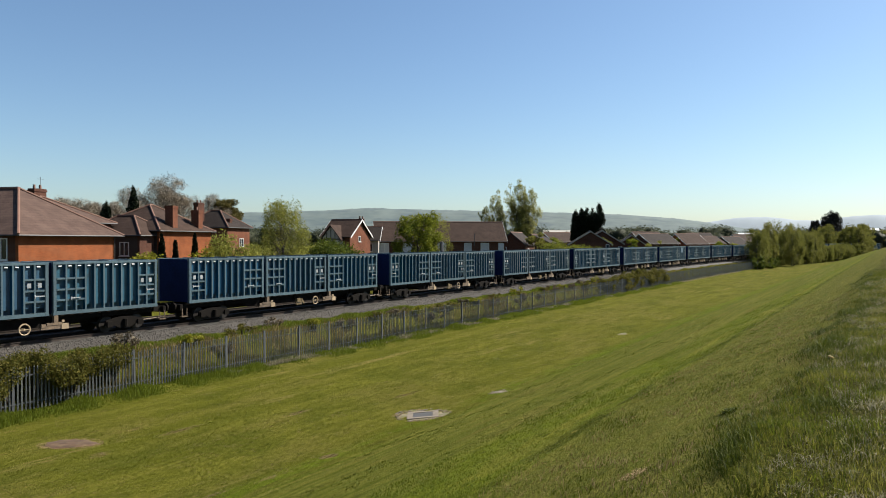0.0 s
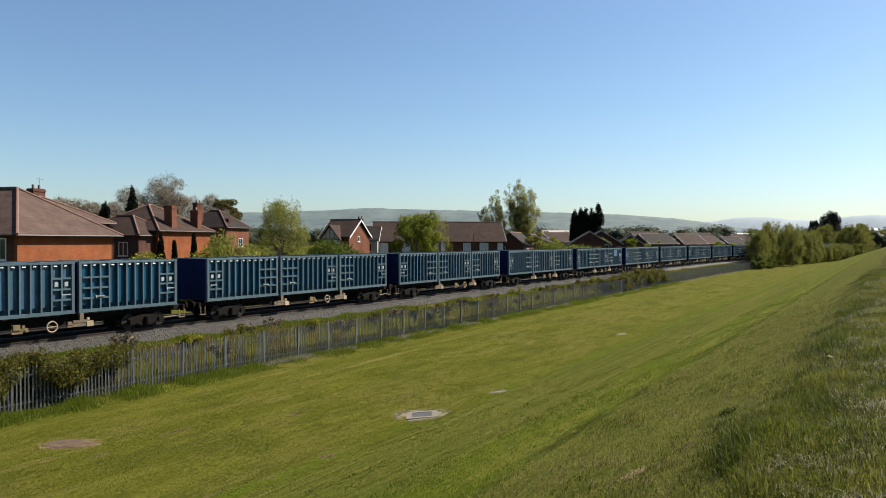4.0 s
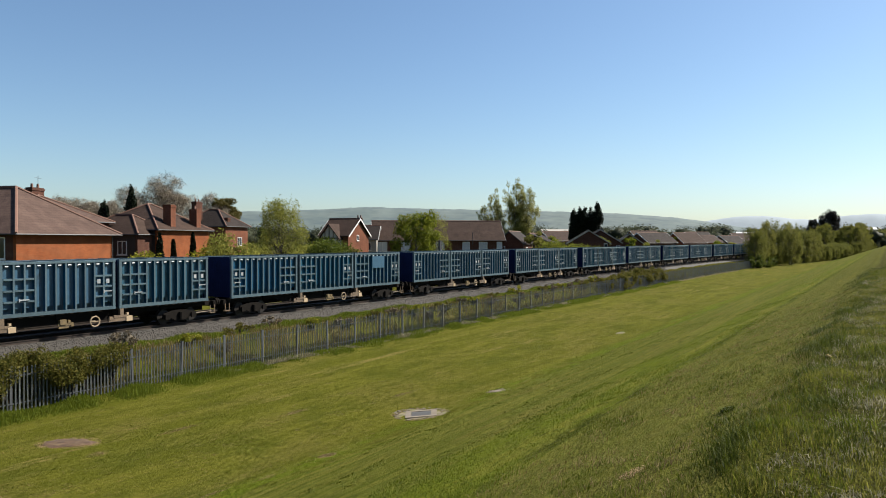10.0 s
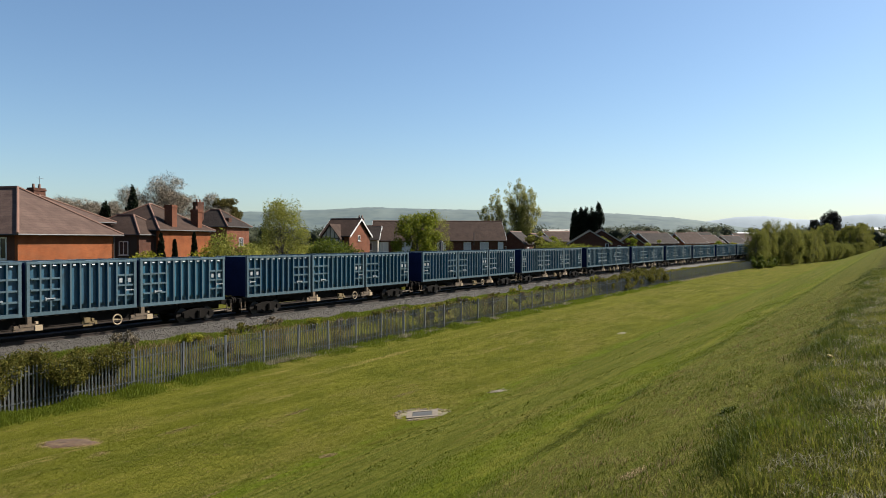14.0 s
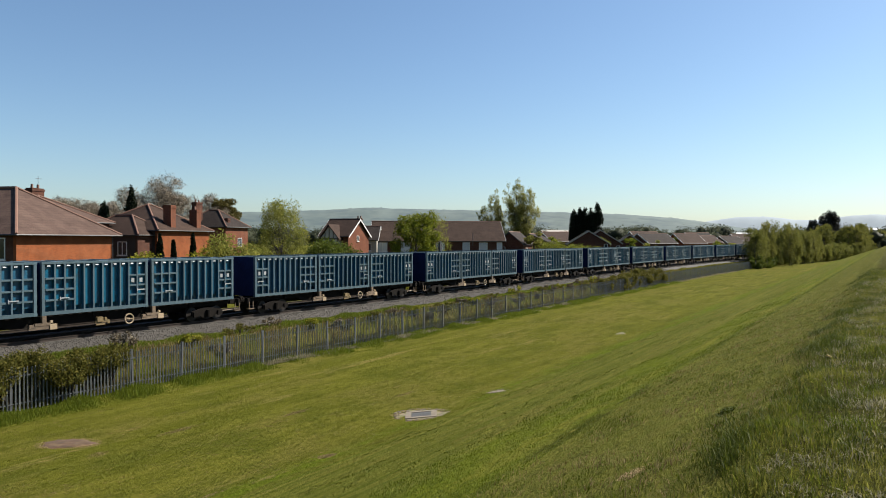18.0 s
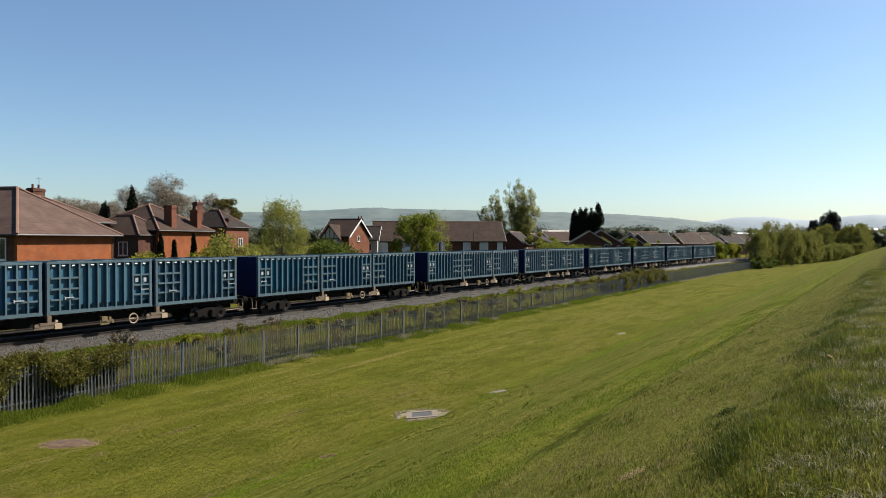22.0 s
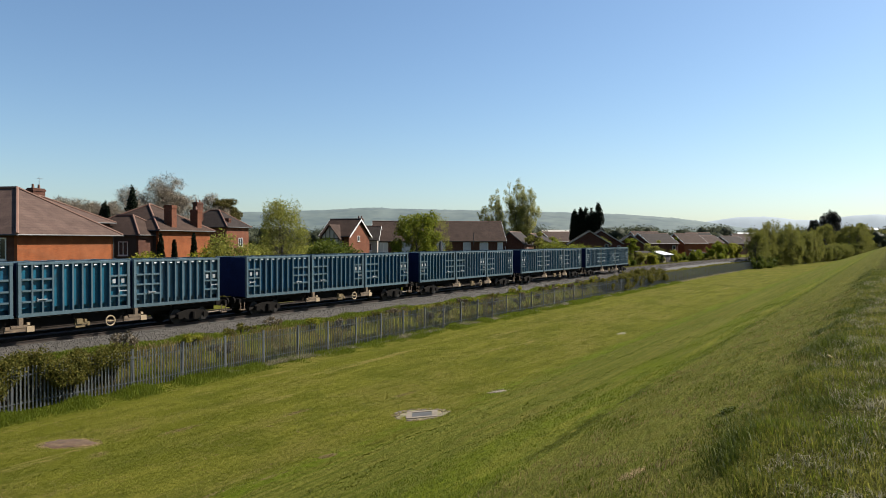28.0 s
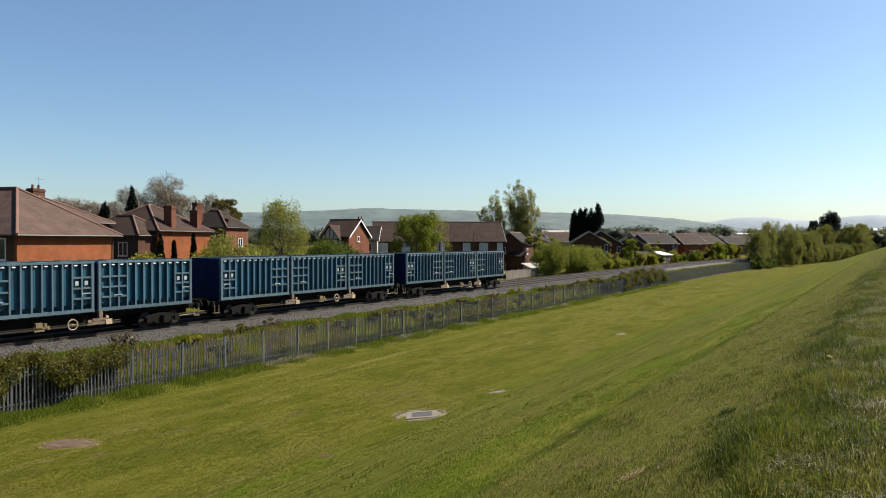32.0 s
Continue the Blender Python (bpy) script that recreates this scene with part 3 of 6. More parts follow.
def build_container(flip):
    """flip: the wide group of barred bays stands at the other end."""
    c = thing("waste_container", HOME, "ribbed blue steel waste container riding on a flat wagon", "container", "containers on the train")
    hw, hl = BOX_W / 2, BOX_L / 2
    d = -1 if flip else 1
    skin = hw - 0.16
    # the skin tucks in towards the floor
    body = Shape().box(-hl + 0.06, hl - 0.06, -skin, skin, 0.40, BOX_H - 0.10).box(-hl + 0.06, hl - 0.06, -skin + 0.20, skin - 0.20, 0.12, 0.40)
    part("body", body, M_BLUE, c)
    cover = Shape().box(-hl + 0.05, hl - 0.05, -hw + 0.10, hw - 0.10, BOX_H - 0.10, BOX_H - 0.02)
    for i in range(5):
        x = -hl + 0.6 + i * 1.2
        cover.box(x - 0.04, x + 0.04, -hw + 0.12, hw - 0.12, BOX_H - 0.02, BOX_H + 0.02)
    part("roof_cover", cover, M_EDGE, c)
    rail_top = fix_normals(Shape().box(-hl + 0.16, hl - 0.16, -0.06, 0.06, -0.055, 0.055).mesh("top_rail", M_EDGE))
    rail_low = fix_normals(Shape().box(-hl + 0.16, hl - 0.16, -0.07, 0.07, -0.085, 0.085).mesh("bottom_rail", M_EDGE))
    post = fix_normals(Shape().box(-0.075, 0.075, -0.08, 0.08, 0.0, BOX_H).box(-0.09, 0.09, -0.09, 0.09, 0.0, 0.12).box(-0.09, 0.09, -0.09, 0.09, BOX_H - 0.12, BOX_H + 0.004).mesh("corner_post", M_EDGE))
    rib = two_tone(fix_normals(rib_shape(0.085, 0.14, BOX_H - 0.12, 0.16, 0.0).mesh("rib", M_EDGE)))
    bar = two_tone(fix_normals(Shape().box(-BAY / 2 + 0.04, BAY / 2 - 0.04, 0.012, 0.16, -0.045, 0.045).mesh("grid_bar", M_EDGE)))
    grip = fix_normals(Shape().box(-0.24, 0.24, -0.04, 0.0, -0.025, 0.025).box(-0.24, -0.20, -0.04, 0.04, -0.09, 0.06).mesh("door_catch", M_PALE))
    # pale plates added for the bright specular patches on the barred bays
    card = fix_normals(Shape().box(-0.09, 0.09, -0.012, 0.012, -0.11, 0.11).mesh("placard", M_PALE))
    # sloping caps, their highlight put into the colour
    cap = fix_normals(Shape().prism([(-0.13, 0.16, BOX_H - 0.25), (-0.13, 0.03, BOX_H - 0.22), (-0.13, 0.07, BOX_H - 0.13), (-0.13, 0.16, BOX_H - 0.13)], [(0.03, 0.16, BOX_H - 0.25), (0.03, 0.03, BOX_H - 0.22), (0.03, 0.07, BOX_H - 0.13), (0.03, 0.16, BOX_H - 0.13)]).mesh("bay_cap", M_CAP))
    for side in (-1, 1):
        part("top_rail", rail_top, None, c, at=pose(0, side * (hw - 0.06), BOX_H - 0.06))
        part("bottom_rail", rail_low, None, c, at=pose(0, side * (hw - 0.07), 0.09))
        for x in (-1, 1):
            part("corner_post", post, None, c, at=pose(x * (hl - 0.085), side * (hw - 0.085), 0))
        if side > 0:
            sh = Shape()
            for i in range(1, 11):
                x = -hl + 0.16 + BAY * i
                sh.box(x - 0.05, x + 0.05, skin, hw - 0.01, 0.15, BOX_H - 0.12)
            part("side_ribs", sh, M_EDGE, c)
            continue
        for i in range(1, 11):
            part("rib", rib, None, c, at=pose(-hl + 0.16 + BAY * i, -hw + 0.005, 0))
        for i in range(11):
            part("bay_cap", cap, None, c, at=pose(-hl + 0.16 + BAY * (i + 0.5), -hw, 0))
        for i in (0, 1, 2, 9, 10):
            for z in (0.72, 1.24, 1.78):
                part("grid_bar", bar, None, c, at=pose(d * (-hl + 0.16 + BAY * (i + 0.5)), -hw + 0.005, z))
        for i, z in ((1.4, 0.80), (9.9, 0.98)):
            part("door_catch", grip, None, c, "pale worn steel catch", at=pose(d * (-hl + 0.16 + BAY * (i + 0.5)), -hw, z))
        for i in (9, 10):
            part("placard", card, None, c, "small pale plate coloured as a highlight", at=pose(d * (-hl + 0.16 + BAY * (i + 0.5)), -hw + 0.06, 1.50))
    for x in (-1, 1):
        e = Shape().box(x * (hl - 0.06), x * (hl - 0.01), -hw + 0.17, hw - 0.17, 0.05, BOX_H - 0.03)
        part("end_wall", e, M_NAVY, c, "blue end wall, coloured dark for its shade")
    return c


def build_wagon():
    w = thing("flat_wagon", HOME, "grimy black bogie flat wagon carrying three blue containers", "rail wagon", "wagons of the train")
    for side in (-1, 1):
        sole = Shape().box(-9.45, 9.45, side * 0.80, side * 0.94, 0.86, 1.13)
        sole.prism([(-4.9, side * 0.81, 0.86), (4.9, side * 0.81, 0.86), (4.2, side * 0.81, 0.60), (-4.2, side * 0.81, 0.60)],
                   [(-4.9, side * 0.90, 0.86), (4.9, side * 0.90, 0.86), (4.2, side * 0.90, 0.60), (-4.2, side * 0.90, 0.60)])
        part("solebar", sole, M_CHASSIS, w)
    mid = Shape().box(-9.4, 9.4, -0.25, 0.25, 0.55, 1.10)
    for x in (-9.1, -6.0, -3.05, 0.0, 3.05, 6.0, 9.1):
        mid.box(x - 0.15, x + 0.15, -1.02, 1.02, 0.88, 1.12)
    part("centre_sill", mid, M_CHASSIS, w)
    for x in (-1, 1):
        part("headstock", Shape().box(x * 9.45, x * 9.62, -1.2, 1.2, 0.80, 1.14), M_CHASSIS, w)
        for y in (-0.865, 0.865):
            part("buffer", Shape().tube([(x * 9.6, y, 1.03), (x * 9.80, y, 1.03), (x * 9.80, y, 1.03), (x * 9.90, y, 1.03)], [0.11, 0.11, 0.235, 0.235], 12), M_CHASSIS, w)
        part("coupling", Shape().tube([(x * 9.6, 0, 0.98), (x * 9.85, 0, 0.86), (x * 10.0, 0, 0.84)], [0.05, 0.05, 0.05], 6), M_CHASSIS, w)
        part("end_step", Shape().box(x * 9.15, x * 9.55, -1.28, -1.05, 0.42, 0.46).box(x * 9.17, x * 9.21, -1.24, -1.2, 0.42, 0.9).box(x * 9.49, x * 9.53, -1.24, -1.2, 0.42, 0.9), M_BUFF, w, "dusty buff steel step")
    saddle = fix_normals(Shape().box(-0.75, 0.6, -0.06, 0.04, 0.52, 0.70).box(-0.45, 0.3, -0.08, 0.06, 0.70, 0.82).box(-0.10, 0.10, -0.08, 0.08, 0.70, 1.16).box(-0.72, -0.5, -0.08, 0.02, 0.62, 0.78).mesh("twistlock_bracket", M_BUFF))
    plate = fix_normals(Shape().box(0.26, 0.62, -0.09, 0.06, 0.48, 0.74).box(0.30, 0.42, -0.07, 0.05, 0.80, 0.92).mesh("bracket_box", M_CREAM))
    small = fix_normals(Shape().box(-0.38, 0.40, -0.05, 0.05, 0.56, 0.68).box(-0.30, 0.02, -0.09, 0.09, 0.62, 0.86).box(0.12, 0.24, -0.07, 0.03, 0.66, 0.82).box(-0.36, 0.14, -0.07, 0.03, 0.44, 0.52).box(0.26, 0.40, -0.08, 0.02, 0.50, 0.60).mesh("brake_gear_bracket", M_OCHRE))
    for side in (-1, 1):
        for x in (-3.05, 3.05):
            part("twistlock_bracket", saddle, None, w, "pinkish-brown dusty steel bracket", at=pose(x + 0.2, side * 1.24, 0))
            part("bracket_box", plate, None, w, "cream-painted box", at=pose(x + 0.2, side * 1.24, 0))
        part("brake_rod", Shape().tube([(8.1, side * 1.12, 0.50), (9.5, side * 1.12, 0.54)], [0.035, 0.035], 6), M_BUFF, w)
        part("brake_gear_bracket", small, None, w, "dusty ochre brake gear bracket", at=pose(0.2, side * 1.22, 0))
    ring = Shape()
    for i in range(16):
        a, b = 2 * math.pi * i / 16, 2 * math.pi * (i + 1) / 16
        ring.tube([(1.75 + 0.26 * math.cos(a), -1.27, 0.62 + 0.26 * math.sin(a)), (1.75 + 0.26 * math.cos(b), -1.27, 0.62 + 0.26 * math.sin(b))], [0.035, 0.035], 5)
    ring.box(1.51, 1.99, -1.29, -1.26, 0.605, 0.635)
    ring.tube([(1.75, -1.28, 0.62), (1.75, -1.0, 0.62)], [0.05, 0.05], 6)
    part("brake_wheel", ring, M_CREAM, w, "dusty cream hand brake wheel")
    tank = Shape().tube([(-2.2, 0.55, 0.62), (-0.9, 0.55, 0.62)], [0.22, 0.22], 10)
    part("air_tank", tank, M_CHASSIS, w)
    for bx in (-7.1, 7.1):
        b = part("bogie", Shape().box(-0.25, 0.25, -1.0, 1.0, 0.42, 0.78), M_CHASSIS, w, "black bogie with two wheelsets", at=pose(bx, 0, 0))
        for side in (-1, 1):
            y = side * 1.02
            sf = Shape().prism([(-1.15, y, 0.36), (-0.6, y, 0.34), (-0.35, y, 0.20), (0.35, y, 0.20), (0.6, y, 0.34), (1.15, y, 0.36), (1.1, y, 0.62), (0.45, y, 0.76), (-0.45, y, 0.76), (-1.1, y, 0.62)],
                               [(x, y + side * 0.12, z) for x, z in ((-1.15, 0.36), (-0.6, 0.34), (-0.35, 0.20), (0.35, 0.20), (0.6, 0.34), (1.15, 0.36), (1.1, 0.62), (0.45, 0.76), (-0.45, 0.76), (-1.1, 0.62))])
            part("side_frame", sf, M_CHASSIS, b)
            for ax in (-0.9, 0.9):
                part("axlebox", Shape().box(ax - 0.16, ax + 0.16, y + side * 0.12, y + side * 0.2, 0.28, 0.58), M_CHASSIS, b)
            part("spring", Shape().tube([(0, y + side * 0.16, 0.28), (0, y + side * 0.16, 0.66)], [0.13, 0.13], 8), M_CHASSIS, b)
        for ax in (-0.9, 0.9):
            ws = Shape().tube([(0, -1.0, 0), (0, 1.0, 0)], [0.07, 0.07], 8)
            for side in (-1, 1):
                y = side * 0.7535
                ws.tube([(0, y - side * 0.09, 0), (0, y - side * 0.06, 0), (0, y - side * 0.06, 0), (0, y + side * 0.07, 0)], [0.45, 0.45, 0.42, 0.415], 20)
            part("wheelset", ws, M_WHEEL, b, at=pose(ax, 0, 0.42))
    return w


train_wagons, train_boxes = [], []
wagon0, box0, box1 = build_wagon(), build_container(True), build_container(False)
FRONT = 27.77 - 2 * PITCH + 9.12
for k in range(WAGONS):
    wg = wagon0 if k == 0 else copy_thing(wagon0, HOME)
    train_wagons.append(wg)
    for j in range(3):
        bx = (box0, box1)[j] if k == 0 and j < 2 else copy_thing(box1 if j else box0, HOME)
        train_boxes.append(bx)
patched = train_boxes[3 * 7 + 2]
tagged(patched, "ribbed blue waste container with a flat light-blue repair panel")
part("repair_panel", Shape().box(-0.80, 0.78, -BOX_W / 2 - 0.02, -BOX_W / 2 + 0.004, 1.42, 2.34), M_REPAIR, patched, "flat light-blue steel repair panel")
tail = train_wagons[-1]
tagged(tail, "last flat wagon of the train, with tail lamp and yellow bracket")
part("tail_lamp", Shape().box(9.64, 9.78, -0.95, -0.78, 1.3, 1.62).tube([(9.78, -0.865, 1.5), (9.81, -0.865, 1.5)], [0.07, 0.07], 10), M_YELLOW, tail, "yellow tail lamp")
part("end_handrail", Shape().tube([(9.7, -1.1, 1.14), (9.7, -1.1, 2.5), (9.7, -0.5, 2.5), (9.7, -0.5, 1.14)], [0.025] * 4, 6), M_YELLOW, tail, "yellow end handrail")


def gone(t):
    """Metres that the train has run since the start: it slows a little, then gathers speed."""
    return 9.6944 * t + -0.007535 * t ** 2 + 0.00047417 * t ** 3


def train_pose(s):
    """A wagon's pose with its middle s metres along the line."""
    a, b = along(s - 7.1, 0), along(s + 7.1, 0)
    m = (a + b) / 2
    return pose(m.x, m.y, 0, 0, 0, math.degrees(math.atan2(b.y - a.y, b.x - a.x)))


def motions():
    times = [float(t) for t in range(0, 33)]
    for k, wg in enumerate(train_wagons):
        # the wagons run as close-coupled pairs
        start = FRONT + PITCH * k + (-0.09 if k % 2 else 0.09)
        rows = [(t, train_pose(start - gone(t))) for t in times]
        walk(wg, rows)
        for j in range(3):
            seat = pose((j - 1) * BOX_STEP, 0.2, DECK, 0, 0, 0)
            walk(train_boxes[3 * k + j], [(t, m @ seat) for t, m in rows])
    # the wheels of all the bogies turn alike, so those at the same end share their keys
    step = [i / FPS for i in range(32 * FPS + 1)]
    done = {}
    for wg in train_wagons:
        for b in wg.children:
            for ws in b.children:
                if not ws.name.startswith("wheelset"):
                    continue
                at = ws.matrix_basis.translation.copy()
                key = round(at.x, 2)
                if key not in done:
                    walk(ws, [(t, Matrix.Translation(at) @ Matrix.Rotation(-gone(t) / 0.42, 4, "Y")) for t in step])
                    done[key] = ws.animation_data
                else:
                    ws.rotation_mode = "QUATERNION"
                    d = ws.animation_data_create()
                    d.action = done[key].action
                    d.action_slot = done[key].action_slot



# ---- the palisade fence along the foot of the railway ----
FENCE_OFF, POST_GAP, FENCE_H = 6.3, 2.725, 1.80


def pale_shape():
    """A pressed pale: a shallow W in section with a split pointed top."""
    prof = [(-0.036, 0.0), (-0.018, -0.018), (0.0, -0.008), (0.018, -0.018), (0.036, 0.0), (0.033, 0.003), (0.018, -0.015), (0.0, -0.005), (-0.018, -0.015), (-0.033, 0.003)]
    tops = [0.0, 0.05, 0.07, 0.05, 0.0, 0.0, 0.05, 0.07, 0.05, 0.0]
    return Shape().prism([(x, y, 0.05) for x, y in prof], [(x, y, FENCE_H - 0.07 + t) for (x, y), t in zip(prof, tops)])


fence = thing("palisade_fence", pose(0, 0, 0), "grey galvanised steel palisade fence along the railway", "fence")
pale_mesh = fix_normals(pale_shape().mesh("pale", M_GALV))
post_mesh = fix_normals(Shape().box(-0.05, 0.05, 0.03, 0.035, -0.5, FENCE_H + 0.06).box(-0.006, 0.006, 0.035, 0.12, -0.5, FENCE_H + 0.06).box(-0.05, 0.05, 0.12, 0.126, -0.5, FENCE_H + 0.06).mesh("post", M_POST))
rail_mesh = fix_normals(Shape().box(0, POST_GAP, 0.008, 0.03, -0.022, 0.022).mesh("rail", M_POST))
far_pales = Shape()
FENCE_S0, BAYS = 7.22, 68
for i in range(BAYS + 1):
    s = FENCE_S0 + POST_GAP * i
    p = along(s, FENCE_OFF)
    z = rise(s, FENCE_OFF)
    a = turn_at(s)
    lean = 1.0 * math.sin(i * 2.3)
    part("post", post_mesh, None, fence, at=pose(p.x, p.y, z, lean * 0.6, lean, a))
    if i == BAYS:
        break
    p2 = along(s + POST_GAP, FENCE_OFF)
    z2 = rise(s + POST_GAP, FENCE_OFF)
    tilt = -math.degrees(math.atan2(z2 - z, POST_GAP))
    for h in (0.35, 1.45):
        part("rail", rail_mesh, None, fence, at=pose(p.x, p.y, z + h, 0, tilt, a))
    for j in range(1, 17):
        f = j / 17
        q = p.lerp(p2, f)
        zz = z + (z2 - z) * f
        jit = 1.2 * math.sin(i * 7.1 + j * 3.7)
        if i < 18:
            part("pale", pale_mesh, None, fence, at=pose(q.x, q.y, zz, 0, jit * 0.5, a))
        else:
            d, h = (p2 - p).normalized() * 0.034, zz + FENCE_H - 0.05 + 0.012 * math.sin(j * 9.0)
            far_pales.poly([(q.x - d.x, q.y - d.y, zz + 0.05), (q.x, q.y - 0.020, zz + 0.05), (q.x, q.y - 0.020, h + 0.05), (q.x - d.x, q.y - d.y, h)])
            far_pales.poly([(q.x, q.y - 0.020, zz + 0.05), (q.x + d.x, q.y + d.y, zz + 0.05), (q.x + d.x, q.y + d.y, h), (q.x, q.y - 0.020, h + 0.05)])
tagged(part("pale_run", far_pales, M_GALV, fence), kind="stuff")

# ---- houses ----


def window(parent, m, w, h, panes=2, mat=M_WHITE, glass=None):
    """A window set in a wall: its own frame, sill and panes. m has the wall's outside towards -y."""
    fr = Shape()
    t = 0.07
    fr.box(-w / 2, w / 2, -0.03, 0.09, 0, t).box(-w / 2, w / 2, -0.03, 0.09, h - t, h)
    for i in range(panes + 1):
        x = -w / 2 + (w - t) * i / panes
        fr.box(x, x + t, -0.03, 0.09, t, h - t)
    win = part("window", fr, mat, parent, at=m)
    for i in range(panes):
        x0 = -w / 2 + (w - t) * i / panes + t
        part("pane", Shape().box(x0, -w / 2 + (w - t) * (i + 1) / panes, 0.01, 0.03, t, h - t), glass or M_GLASS, win)
    part("sill", Shape().box(-w / 2 - 0.06, w / 2 + 0.06, -0.10, 0.0, -0.07, -0.005), mat, win)
    return win


def chimney(parent, x, y, z0, z1, w=0.9, d=0.6, pots=2, mat=None):
    mat = mat or M_BRICK
    sh = Shape().box(-w / 2, w / 2, -d / 2, d / 2, z0, z1 - 0.3).box(-w / 2 - 0.06, w / 2 + 0.06, -d / 2 - 0.06, d / 2 + 0.06, z1 - 0.3, z1 - 0.12).box(-w / 2, w / 2, -d / 2, d / 2, z1 - 0.12, z1)
    c = part("chimney", sh, mat, parent, "brick chimney stack", at=pose(x, y, 0))
    for i in range(pots):
        px = -w / 2 + w * (i + 0.5) / pots
        part("chimney_pot", Shape().tube([(px, 0, z1), (px, 0, z1 + 0.05), (px, 0, z1 + 0.4)], [0.15, 0.13, 0.11], 8), M_RIDGE, c)
    return c


def hip_roof(parent, w, d, eave, ridge, mat, over=0.35, x0=0.0, y0=0.0):
    """A hipped roof over a rectangle whose near corner is (x0, y0), with slab thickness, gutters and hip tiles."""
    a, b, c, e = x0 - over, x0 + w + over, y0 - over, y0 + d + over
    k = min(b - a, e - c) / 2
    if b - a >= e - c:
        r0, r1 = (a + k, (c + e) / 2, ridge), (b - k, (c + e) / 2, ridge)
    else:
        r0, r1 = ((a + b) / 2, c + k, ridge), ((a + b) / 2, e - k, ridge)
    A, B, C, D = (a, c, eave), (b, c, eave), (b, e, eave), (a, e, eave)
    sh = Shape()
    if b - a >= e - c:
        for q in ((A, B, r1, r0), (B, C, r1), (C, D, r0, r1), (D, A, r0)):
            sh.poly(q)
    else:
        for q in ((A, B, r0), (B, C, r1, r0), (C, D, r1), (D, A, r0, r1)):
            sh.poly(q)
    sh.poly([(p[0], p[1], p[2] - 0.1) for p in (D, C, B, A)])
    for p, q in ((A, B), (B, C), (C, D), (D, A)):
        sh.poly([(p[0], p[1], eave - 0.1), (q[0], q[1], eave - 0.1), q, p])
    roof = part("roof", sh, mat, parent)
    hips = Shape()
    near = (lambda p: r0 if (Vector(p) - Vector(r0)).length < (Vector(p) - Vector(r1)).length else r1)
    for p in (A, B, C, D):
        q = near(p)
        hips.tube([(p[0], p[1], p[2] + 0.02), (q[0], q[1], q[2] + 0.04)], [0.10, 0.10], 6)
    if r0 != r1:
        hips.tube([(r0[0], r0[1], ridge + 0.04), (r1[0], r1[1], ridge + 0.04)], [0.11, 0.11], 6)
    part("ridge_tiles", hips, M_RIDGE, roof, "terracotta ridge and hip tiles")
    g = Shape()
    for p, q in ((A, B), (B, C), (C, D), (D, A)):
        g.tube([(p[0], p[1], eave - 0.06), (q[0], q[1], eave - 0.06)], [0.06, 0.06], 6)
    part("gutter", g, M_BLACK, roof, "dark gutter")
    return roof


# side: a darker material for the left wall, standing for its shade
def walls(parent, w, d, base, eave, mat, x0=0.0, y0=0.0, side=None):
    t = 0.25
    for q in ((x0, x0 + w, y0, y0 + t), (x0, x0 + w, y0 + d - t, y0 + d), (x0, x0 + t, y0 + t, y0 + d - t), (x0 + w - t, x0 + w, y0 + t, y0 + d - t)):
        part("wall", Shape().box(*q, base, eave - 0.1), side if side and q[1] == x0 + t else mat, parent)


FRONT_WALL = lambda x, z, y=0.0: pose(x, y - 0.012, z)
SIDE_WALL = lambda y, z, x=0.0: pose(x - 0.012, y, z, 0, 0, -90)


